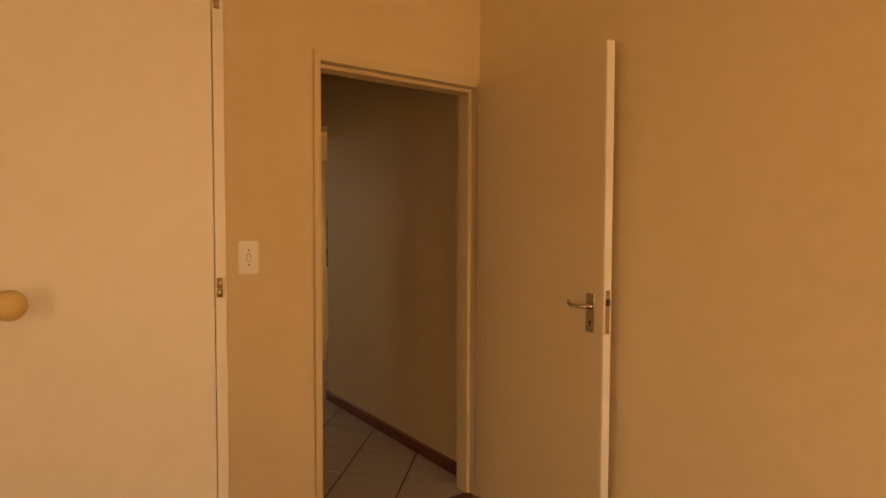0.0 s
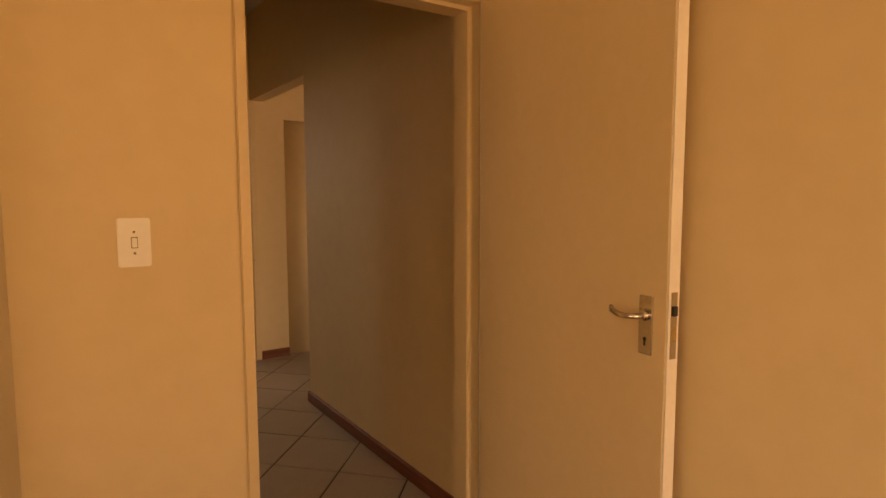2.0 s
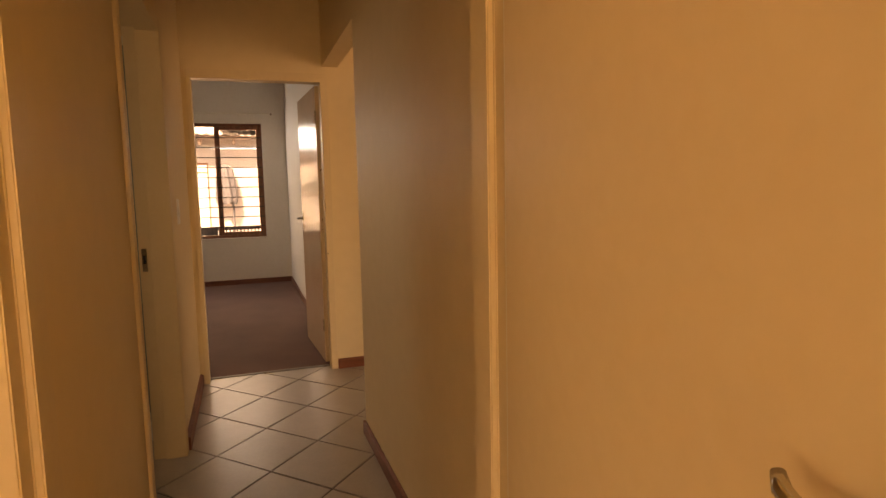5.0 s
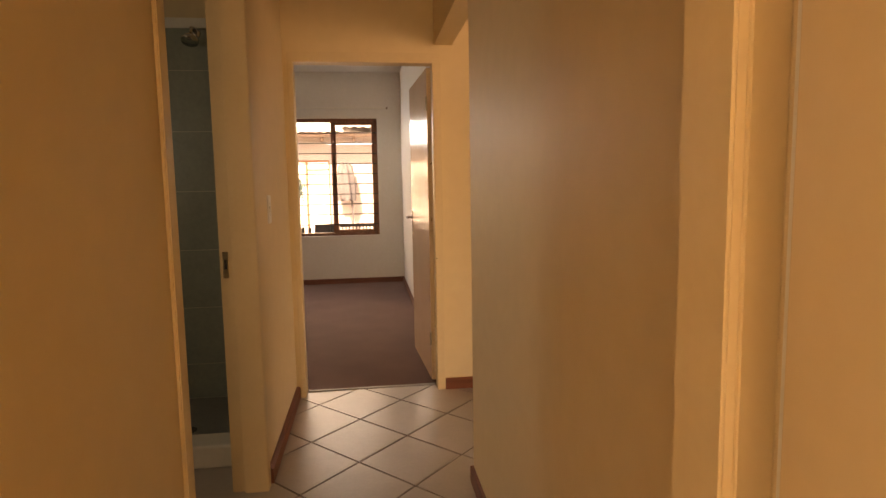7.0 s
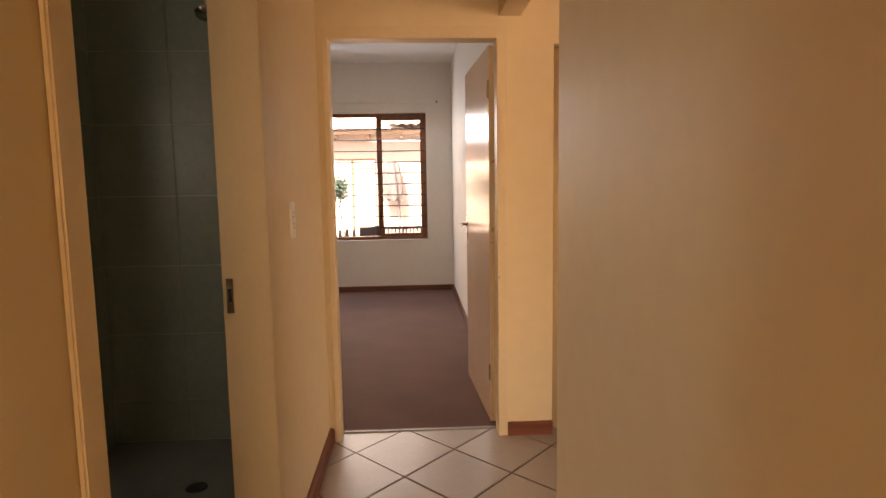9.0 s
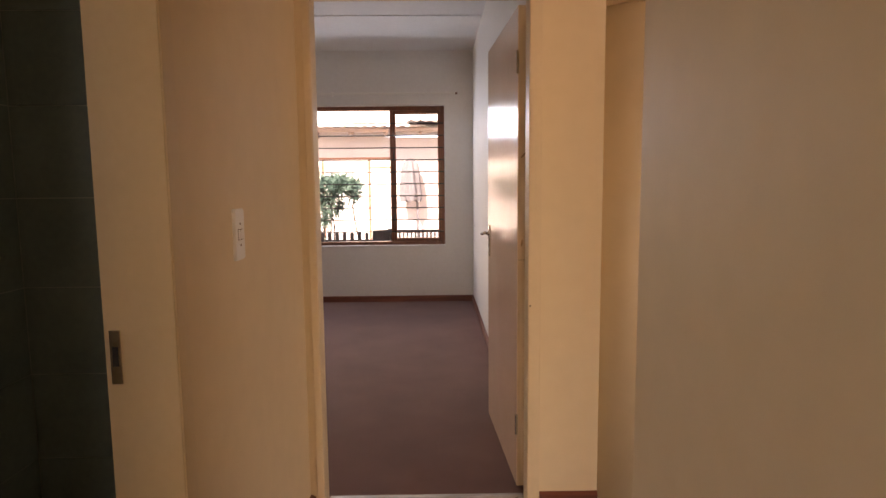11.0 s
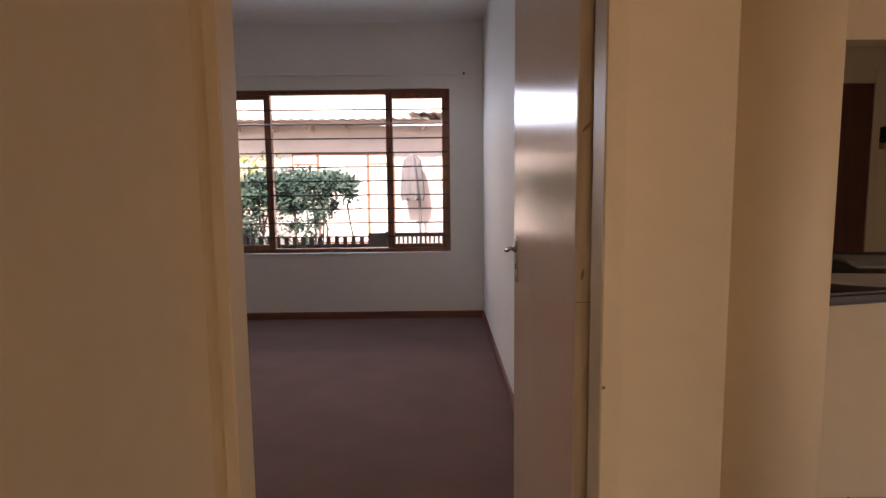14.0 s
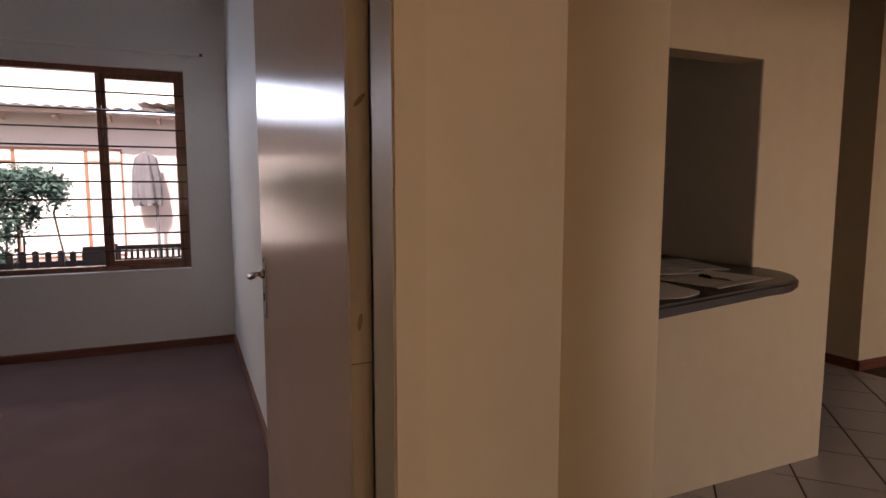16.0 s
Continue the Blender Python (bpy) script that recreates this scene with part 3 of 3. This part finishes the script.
def sheet_of_paper(name, x, y, turn, w, d, label, category, layers=1, lines=6, curl=0.0):
    root = thing(name, label, category)
    root.matrix_basis = pose(x, y, 0.9655, 0, 0, turn)
    for k in range(layers):
        bm = bmesh.new()
        nx = 10
        lo = [[bm.verts.new((w * (i / nx - 0.5) + k * 0.004, d * (j - 0.5) - k * 0.003, k * 0.003 + curl * (2 * i / nx - 1) ** 2)) for i in range(nx + 1)] for j in (0, 1)]
        hi = [[bm.verts.new(v.co + Vector((0, 0, 0.002))) for v in row] for row in lo]
        for i in range(nx):
            bm.faces.new([hi[0][i], hi[0][i + 1], hi[1][i + 1], hi[1][i]])
            bm.faces.new([lo[0][i], lo[1][i], lo[1][i + 1], lo[0][i + 1]])
            for j in (0, 1):
                bm.faces.new([lo[j][i], lo[j][i + 1], hi[j][i + 1], hi[j][i]])
        bmesh.ops.recalc_face_normals(bm, faces=bm.faces[:])
        part("sheet", bm, PAPER, root)
    for i in range(lines):
        y0 = d * (0.38 - 0.76 * i / max(1, lines - 1)) if lines > 1 else 0
        part("print", box(-w * 0.4, w * (0.1 + 0.3 * ((i * 7) % 3) / 2), y0 - d * 0.009, y0 + d * 0.009, layers * 0.003 + curl * 0.7, layers * 0.003 + curl * 0.7 + 0.0006), INK, root)


sheet_of_paper("magazine", 2.385, 1.15, -15, 0.29, 0.40, "printed magazine lying on the dark counter", "magazine", 3, 9)
sheet_of_paper("newspaper", 2.665, 1.16, -17, 0.18, 0.36, "folded printed newspaper lying on the dark counter", "newspaper", 2, 7)
sheet_of_paper("paper_sheet", 2.445, 0.815, 12, 0.384, 0.262, "pale note sheet under a black pen on the counter", "paper", 1, 2)
leaflet = [(-0.17, 0.14), (-0.17, -0.06)] + [(-0.17 + 0.34 * k / 10, -0.06 - 0.085 * math.sin(math.pi * k / 10) ** 0.7) for k in range(1, 10)] + [(0.17, -0.06), (0.17, 0.14)]
card = part("leaflet", extrude(leaflet, 0.0, 0.0022, "z"), PAPER)
card.matrix_basis = pose(2.02, 0.715, 0.9653, 0, 0, -8)
tagged(card, "pale paper leaflet with a curved edge on the counter", "paper")
pen = thing("pen", "black ballpoint pen lying on a sheet of paper", "pen")
pen.matrix_basis = pose(2.425, 0.785, 0.9735, 0, 0, 93)
part("barrel", lathe([(0, 0), (0.002, 0.004), (0.0045, 0.02), (0.0045, 0.09), (0, 0.09)], 12, pose(-0.07, 0, 0, 0, 90)), BRASS, pen, "", True)
part("cap", lathe([(0, 0), (0.0055, 0), (0.0055, 0.05), (0.004, 0.056), (0, 0.056)], 12, pose(0.018, 0, 0, 0, 90)), DARK, pen, "", True)
part("clip", box(0.03, 0.066, -0.0015, 0.0015, 0.0056, 0.0075), DARK, pen)

# ---------- kitchen seen through the hatch ----------
KB = 4.298                   # kitchen's back wall
kd = thing("kitchen_door", "dark brown wooden door in a pale frame", "door")
part("leaf", box(4.018, 4.60, KB - 0.05, KB - 0.004, 0.01, 2.205, 0.003), BROWN_DOOR, kd)
for q in ((3.84, 4.013, 0.0, 2.345), (4.605, 4.68, 0.0, 2.345), (4.013, 4.605, 2.21, 2.345)):
    part("door_frame", box(q[0], q[1], KB - 0.06, KB, q[2], q[3], 0.004), FRAME, kd)
part("knob", lathe([(0, 0), (0.012, 0), (0.012, 0.03), (0.026, 0.04), (0.026, 0.055), (0, 0.06)], 16, Matrix.Translation((4.08, KB - 0.05, 1.05)) @ pose(0, 0, 0, 90)), BRASS, kd, "", True)
kc = thing("kitchen_cabinet", "low dark brown kitchen cabinet with a black worktop", "cabinet")
part("body", box(2.0, 3.58, KB - 0.60, KB, 0.08, 0.91, 0.003), BROWN_DOOR, kc)
part("plinth", box(2.02, 3.56, KB - 0.55, KB - 0.01, 0.0, 0.079), DARK, kc)
part("worktop", box(1.98, 3.60, KB - 0.63, KB, 0.912, 0.95, 0.006), GRANITE, kc)
for i in range(3):
    x = 2.02 + i * 0.518
    d = part("cabinet_door", box(x, x + 0.50, KB - 0.618, KB - 0.602, 0.10, 0.90, 0.002), BROWN_DOOR, kc)
    part("handle", tube([(x + 0.46, KB - 0.618, 0.72), (x + 0.46, KB - 0.64, 0.73), (x + 0.46, KB - 0.64, 0.83), (x + 0.46, KB - 0.618, 0.84)], 0.005, 8), CHROME, d)
splash = slab("wall_kitchen_splashback", 2.0, 3.60, KB - 0.012, KB + 0.001, 0.951, 1.479, BATH_GROUT, "blue-grey wall tiles above the worktop", "wall")
for i in range(7):
    for j in range(3):
        part("tile", box(2.005 + i * 0.228, 2.230 + i * 0.228, KB - 0.017, KB - 0.0125, 0.953 + j * 0.175, 1.124 + j * 0.175), BATH_TILE, splash)
uc = thing("wall_cupboard", "off-white painted kitchen wall cupboard", "cupboard")
part("body", box(2.4, 3.71, KB - 0.31, KB, 1.48, 2.50, 0.003), CUPBOARD, uc)
for i in range(2):
    part("cupboard_door", box(2.405 + i * 0.655, 3.05 + i * 0.655, KB - 0.327, KB - 0.312, 1.49, 2.49, 0.002), CUPBOARD, uc)
bx = thing("meter_box", "small black meter box on the kitchen wall", "meter box")
part("case", box(4.72, 4.97, KB - 0.10, KB, 1.66, 1.81, 0.008), DARK, bx)
part("base", box(4.71, 4.98, KB - 0.08, KB, 1.60, 1.655, 0.004), KNOB, bx)
part("display", box(4.79, 4.88, KB - 0.104, KB - 0.1, 1.73, 1.77, 0.001), INK, bx)

# ---------- bathroom seen through its door ----------
tray = thing("shower_tray", "dark grey shower floor with a pale raised kerb", "shower tray")
part("basin", box(-1.068, -0.122, -0.722, -0.020, 0.0, 0.045, 0.004), TRAY, tray, "dark grey shower floor")
part("kerb", box(-1.068, -0.122, -0.885, -0.725, 0.0, 0.11, 0.012), PORCELAIN, tray)
part("drain", lathe([(0, 0), (0.045, 0), (0.045, 0.003), (0.035, 0.004), (0, 0.002)], 24, Matrix.Translation((-0.487, -0.52, 0.045))), IRON, tray, "round dark metal drain")
sh = thing("shower", "chrome shower head on a bent arm", "shower head")
part("arm", tube([(-0.46, -0.012, 2.19), (-0.46, -0.06, 2.21), (-0.46, -0.10, 2.20), (-0.46, -0.12, 2.17)], 0.010, 10), CHROME, sh, "", True)
part("rose", lathe([(0, 0), (0.045, 0.0), (0.048, 0.012), (0.03, 0.035), (0.012, 0.055), (0, 0.055)], 24, pose(-0.46, -0.145, 2.115, -25)), CHROME, sh, "", True)
part("flange", lathe([(0, 0), (0.028, 0), (0.022, 0.008), (0, 0.008)], 20, Matrix.Translation((-0.46, -0.017, 2.19)) @ pose(0, 0, 0, 90)), CHROME, sh, "", True)

tagged(part("trim_ceiling", box(-2.46, 0.96, 3.03, 3.07, CEIL - 0.007, CEIL - 0.0005, 0.002), CEILING), "white cover strip over a ceiling board joint", "trim", kind="structure")

# ---------- ceiling lamps ----------


def spot(m, label):
    root = thing("ceiling_spotlight", label, "ceiling light", "ceiling spotlights")
    root.matrix_basis = m
    part("base", lathe([(0, 0), (0.05, 0), (0.05, -0.018), (0, -0.02)], 24), CHROME, root, "", True)
    part("stem", tube([(0, 0, -0.018), (0, 0, -0.05), (0.012, 0, -0.06)], 0.006, 8), CHROME, root)
    part("shade", lathe([(0, 0.0), (0.018, 0.0), (0.028, -0.03), (0.034, -0.085), (0.031, -0.085), (0.0, -0.02)], 24, pose(0.012, 0, -0.055, 0, 30)), BRASS, root, "small brass shade", True)
    part("bulb", lathe([(0, -0.03), (0.016, -0.035), (0.026, -0.06), (0.024, -0.078), (0.012, -0.088), (0, -0.09)], 18, pose(0.012, 0, -0.055, 0, 30)), PORCELAIN, root, "pale bulb", True)


spot(pose(0.559, -1.15, CEIL), "small chrome and brass ceiling spotlight in the corridor")
spot(pose(-0.50, 2.75, CEIL), "small chrome and brass ceiling spotlight in the bedroom")

# ---------- outside ----------
ground = slab("ground", -400, 400, 4.66, 900, -0.30, -0.20, PAVING, "pale brick paving outside the window", "ground")
slab("ground_front", -400, 400, -900, -7.2, -0.30, -0.20, PAVING, "pale paved ground outside the house", "ground")

haze, hn, hl, hp = material("bright_hazy_sky")
hp.inputs["Base Color"].default_value = (0, 0, 0, 1)
hp.inputs["Emission Color"].default_value, hp.inputs["Emission Strength"].default_value = (1.0, 0.94, 0.84, 1), 1.45
tagged(part("backdrop", extrude([(-320, 150), (0, 185), (320, 150), (320, 151), (0, 186), (-320, 151)], -0.2, 120.0, "z"), haze),
       "bright hazy sky beyond the roofs", "sky", kind="structure")

house = thing("house", "single-storey plastered house with a corrugated roof and brown windows", "house")
HY = 11.0
part("wall", box(-9.0, 6.0, HY, HY + 6, -0.2, 2.56), PLASTER_OUT, house)


def corrugated(x0, x1, y0, y1, z0, z1):
    """Roof sheeting with waves across the slope and a turned-down edge."""
    bm = bmesh.new()
    n, prev = int((x1 - x0) / 0.05), None
    for i in range(n + 1):
        x = x0 + (x1 - x0) * i / n
        w = 0.018 * math.sin(2 * math.pi * x / 0.2)
        row = [bm.verts.new((x, y0, z0 + w)), bm.verts.new((x, y1, z1 + w)), bm.verts.new((x, y1, z1 - 0.012 + w)), bm.verts.new((x, y0, z0 - 0.012 + w))]
        if prev:
            for a in range(4):
                bm.faces.new([prev[a], row[a], row[(a + 1) % 4], prev[(a + 1) % 4]])
        prev = row
    bmesh.ops.recalc_face_normals(bm, faces=bm.faces[:])
    return bm


roof = part("roof", corrugated(-9.6, 0.35, HY - 0.65, HY + 4.0, 2.62, 2.9), ROOF, house, "pale corrugated roof sheeting")
part("roof", corrugated(-0.08, 6.6, HY - 0.75, HY + 4.0, 2.72, 3.0), ROOF, house, "pale corrugated roof sheeting")
part("fascia", box(-9.5, 6.5, HY - 0.50, HY - 0.47, 2.51, 2.59), EAVE, house)
for i in range(20):
    x = -8.9 + i * 0.76
    part("rafter", extrude([(HY - 0.455, 2.46), (HY - 0.455, 2.555), (HY - 0.01, 2.555), (HY - 0.01, 2.42)], x - 0.03, x + 0.03, "x"), EAVE, house)
for x0, x1, z0, z1 in ((-2.52, -0.39, 0.10, 1.985), (-6.7, -4.9, 0.10, 1.985)):
    w = part("window", box(x0, x1, HY - 0.02, HY + 0.002, z0, z1, 0.004), FAR_FRAME, house, "red-brown timber window")
    cuts = [x0, x0 + 0.54, x1 - 0.55, x1]
    for a, b in zip(cuts, cuts[1:]):
        part("pane", box(a + 0.03, b - 0.03, HY - 0.026, HY - 0.021, z0 + 0.04, z1 - 0.045), WHITE, w, "window pane with a pale curtain behind it")
    for a, b in zip(cuts[::2], cuts[1::2]):
        part("transom", box(a + 0.03, b - 0.03, HY - 0.034, HY - 0.027, z1 - 0.25, z1 - 0.215, 0.002), FAR_FRAME, w)


fence = thing("fence", "low dark slatted timber fence", "fence")
FY = 6.2
for z in (0.05, 0.42):
    part("rail", box(-4.0, 2.2, FY + 0.02, FY + 0.05, z + 0.08, z + 0.14, 0.003), FENCE, fence)
for i in range(35):
    x = -3.95 + i * 0.108
    h = 0.645 + 0.02 * random.random()
    part("slat", extrude([(x, -0.18), (x + 0.055, -0.18), (x + 0.055, h), (x + 0.0275, h + 0.012), (x, h)], FY, FY + 0.018, "y"), FENCE, fence)
part("panel", box(-0.38, -0.13, FY - 0.001, FY + 0.019, -0.18, 0.70, 0.003), FENCE, fence)
part("rail", box(-0.129, 2.2, FY - 0.002, FY + 0.021, 0.655, 0.70, 0.003), FENCE, fence)
for i in range(40):
    x = -0.115 + i * 0.057
    part("slat", box(x, x + 0.026, FY, FY + 0.016, -0.18, 0.654), FENCE, fence)
for x in (-4.0, -2.0, -0.12, 2.15):
    part("post", box(x - 0.05, x + 0.05, FY + 0.051, FY + 0.14, -0.2, 0.71, 0.004), FENCE, fence)


def leaf_cloud(rng, clumps, per, spread, r0, r1):
    """Many small leaves scattered round the given places."""
    bm = bmesh.new()
    for cx, cy, cz in clumps:
        for k in range(per):
            p = Vector((cx + rng.gauss(0, spread), cy + rng.gauss(0, spread), cz + rng.gauss(0, spread * 0.75)))
            r = rng.uniform(r0, r1)
            u = Vector((rng.gauss(0, 1), rng.gauss(0, 1), rng.gauss(0, 0.7))).normalized()
            v = u.orthogonal().normalized()
            bm.faces.new([bm.verts.new(p + u * r), bm.verts.new(p + v * r * 0.5), bm.verts.new(p - u * r), bm.verts.new(p - v * r * 0.5)])
    return bm


def twisted_stem(rng, x, y, n, step, radius):
    pts = [(x, y, -0.2)]
    for k in range(n):
        px, py, pz = pts[-1]
        pts.append((px + rng.uniform(-0.09, 0.09), py + rng.uniform(-0.06, 0.06), pz + step))
    return tube(pts, radius, 6, 0.6)


rng = random.Random(7)
hedge = thing("hedge", "dense clipped dark green hedge with bare lower branches", "hedge")
clumps = []
gaps = [(rng.uniform(a, b), rng.uniform(0.30, c), rng.uniform(r, 2 * r))
        for a, b, c, r, k in ((-2.18, -1.80, 1.18, 0.075, 15), (-1.24, -0.85, 1.15, 0.075, 14), (-1.8, -1.24, 0.95, 0.04, 20), (-3.6, -2.2, 0.8, 0.022, 22)) for q in range(k)]
for i in range(1750):
    x = rng.uniform(-5.0, -0.74)
    top = 1.50 + 0.04 * math.sin(3 * x) + 0.03 * math.sin(11 * x)
    if x < -2.2:
        z = rng.uniform(0.2, top)
    else:
        # solid along the top; below it one leafy mass, loose twigs and gaps
        fade = min(1.0, (-0.74 - x) / 0.45)
        deep = 1.15 * math.exp(-((x + 1.52) / 0.27) ** 2) + 0.36 + 0.10 * math.sin(9 * x)
        z = top - deep * rng.random() ** 1.25
        if rng.random() < 0.10:
            z = rng.uniform(0.3, top)
        if any((x - a) ** 2 + (z - b) ** 2 < r * r for a, b, r in gaps):
            continue
        if rng.random() > 0.35 + 0.65 * fade:
            continue
    clumps.append((x, 7.6 + rng.uniform(-0.40, 0.40), max(0.15, z - 0.04)))
part("crown", leaf_cloud(rng, clumps, 22, 0.060, 0.018, 0.042), LEAVES, hedge)
for i in range(18):
    part("stem", twisted_stem(rng, -4.7 + i * 0.23 + rng.uniform(-0.08, 0.08), 7.6, 5, 0.3, 0.013), BRANCH, hedge)

bush = thing("bush", "sunlit yellow-green bush behind the hedge", "bush")
clumps = [(-3.75 + rng.gauss(0, 0.55), 9.3 + rng.gauss(0, 0.25), 0.9 + abs(rng.gauss(0, 0.45)) * (1 if rng.random() < 0.8 else 1.3)) for i in range(300)]
part("crown", leaf_cloud(rng, [(x, y, min(z, 1.84 + 0.1 * math.sin(5 * x))) for x, y, z in clumps], 22, 0.10, 0.025, 0.05), SUNNY, bush)
for i in range(4):
    part("stem", twisted_stem(rng, -4.1 + i * 0.3, 9.3, 4, 0.3, 0.018), BRANCH, bush)

# folded parasol in front of the neighbour's wall; the eave's shade is put into its colour
par = thing("parasol", "folded mauve canvas parasol on a thin pole", "parasol")
par.matrix_basis = pose(0.0, 10.70, 0)
bm = bmesh.new()
rows = []
for z, r in ((1.02, 0.19), (1.10, 0.21), (1.35, 0.20), (1.60, 0.185), (1.82, 0.15), (1.93, 0.05)):
    rows.append([bm.verts.new((r * (1 + 0.22 * math.sin(7 * a + 3 * z)) * math.cos(a), r * (1 + 0.22 * math.sin(7 * a + 3 * z)) * math.sin(a),
                               z + (0.04 * math.sin(5 * a) if z < 1.05 else 0))) for a in [2 * math.pi * k / 42 for k in range(42)]])
for p, q in zip(rows, rows[1:]):
    for k in range(42):
        bm.faces.new([p[k], p[(k + 1) % 42], q[(k + 1) % 42], q[k]])
bm.faces.new(rows[-1])
bmesh.ops.recalc_face_normals(bm, faces=bm.faces[:])
part("canopy", bm, CANVAS, par, "", True)
part("pole", tube([(0.14, 0.02, -0.2), (0.14, 0.02, 0.8), (0.12, 0.02, 1.7)], 0.028, 10), CANVAS, par)
part("foot", lathe([(0, -0.2), (0.22, -0.2), (0.22, -0.15), (0.05, -0.10), (0, -0.10)], 24, pose(0.14, 0.02, 0)), FENCE, par)

# ---------- tiles ----------
AX, AY = 0.247, 0.262   # half of a tile's two diagonals
G = 0.0048           # half of a joint
bm = bmesh.new()
rx, ry, b = AX - G * 1.4142, AY - G * 1.4142, 0.003
lo = [bm.verts.new((rx * c, ry * s, -0.0055)) for c, s in ((1, 0), (0, 1), (-1, 0), (0, -1))]
mid = [bm.verts.new((rx * c, ry * s, -b)) for c, s in ((1, 0), (0, 1), (-1, 0), (0, -1))]
hi = [bm.verts.new(((rx - b) * c, (ry - b) * s, 0.0)) for c, s in ((1, 0), (0, 1), (-1, 0), (0, -1))]
for p, q in ((lo, mid), (mid, hi)):
    for i in range(4):
        bm.faces.new([p[i], p[(i + 1) % 4], q[(i + 1) % 4], q[i]])
bm.faces.new(hi)
TILE_MESH = mesh_of(bm, "tile", TILE)
TX, TY = 0.652, -1.195       # one crossing of the joints


def clipped(cx, cy, x0, x1, y0, y1):
    """A tile cut to a rectangle, or None where nothing is left."""
    poly = [(cx + rx, cy), (cx, cy + ry), (cx - rx, cy), (cx, cy - ry)]
    for ax, lim, sg in ((0, x0, 1), (0, x1, -1), (1, y0, 1), (1, y1, -1)):
        out = []
        for i, p in enumerate(poly):
            q = poly[(i + 1) % len(poly)]
            dp, dq = sg * (p[ax] - lim), sg * (q[ax] - lim)
            if dp >= 0:
                out.append(p)
            if dp * dq < 0:
                k = dp / (dp - dq)
                out.append((p[0] + k * (q[0] - p[0]), p[1] + k * (q[1] - p[1])))
        poly = out
        if len(poly) < 3:
            return None
    return poly


def lay(x0, x1, y0, y1):
    for i in range(-12, 30):
        for j in range(-16, 30):
            if (i + j) % 2 == 0:
                continue
            cx, cy = TX + i * AX, TY + j * AY
            if cx + AX < x0 or cx - AX > x1 or cy + AY < y0 or cy - AY > y1:
                continue
            if x0 <= cx - AX and cx + AX <= x1 and y0 <= cy - AY and cy + AY <= y1:
                ob = new("tile", TILE_MESH)
                ob.location = (cx, cy, 0)
            else:
                poly = clipped(cx, cy, x0, x1, y0, y1)
                if not poly:
                    continue
                ob = new("tile", mesh_of(extrude(poly, -0.0055, 0.0), "tile", TILE))
            ob.parent = floor


lay(LX, RX, DA1 - 0.06, CORNER)
lay(LX, 6.9, CORNER, 0.084)
lay(1.19, 6.9, 0.084, 1.0)
lay(1.02, 6.9, DA1 - 0.06, CORNER)
lay(LX - 0.132, LX, -2.155, -1.115)
lay(3.42, 5.0, 1.0, 2.6)

# bathroom wall tiles
bath_wall = slab("wall_bathroom_tiled", -1.07, -0.12, -0.012, -0.0005, 0.0, 2.22, BATH_GROUT, "grey-green glazed wall tiles with pale joints", "wall")
slab("trim_bathroom", -1.07, -0.12, -0.020, -0.001, 2.221, 2.277, PORCELAIN, "white tile border above the shower tiles", "trim")
side_wall = slab("wall_bathroom_tiled_side", -1.083, -1.071, -0.80, -0.0005, 0.0, 2.22, BATH_GROUT, "grey-green glazed wall tiles with pale joints", "wall")
wall("wall_shower_side", "y", -0.80, -0.001, -1.18, -1.084, 0, CEIL, WHITE)
TW, TH = 0.375, 0.346
for j in range(7):
    z0, z1 = max(0.046, -0.089 + j * TH), min(2.219, -0.089 + (j + 1) * TH - 0.004)
    if z1 - z0 < 0.02:
        continue
    for i in range(3):
        x0, x1 = -1.064 + i * TW, min(-0.122, -1.064 + (i + 1) * TW - 0.004)
        part("tile", box(x0, x1, -0.0165, -0.0125, z0, z1), BATH_TILE, bath_wall)
        y0, y1 = max(-0.80, -0.018 - (i + 1) * TW + 0.004), -0.018 - i * TW
        if y1 - y0 > 0.02:
            part("tile", box(-1.0705, -1.0665, y0, y1, z0, z1), BATH_TILE, side_wall)
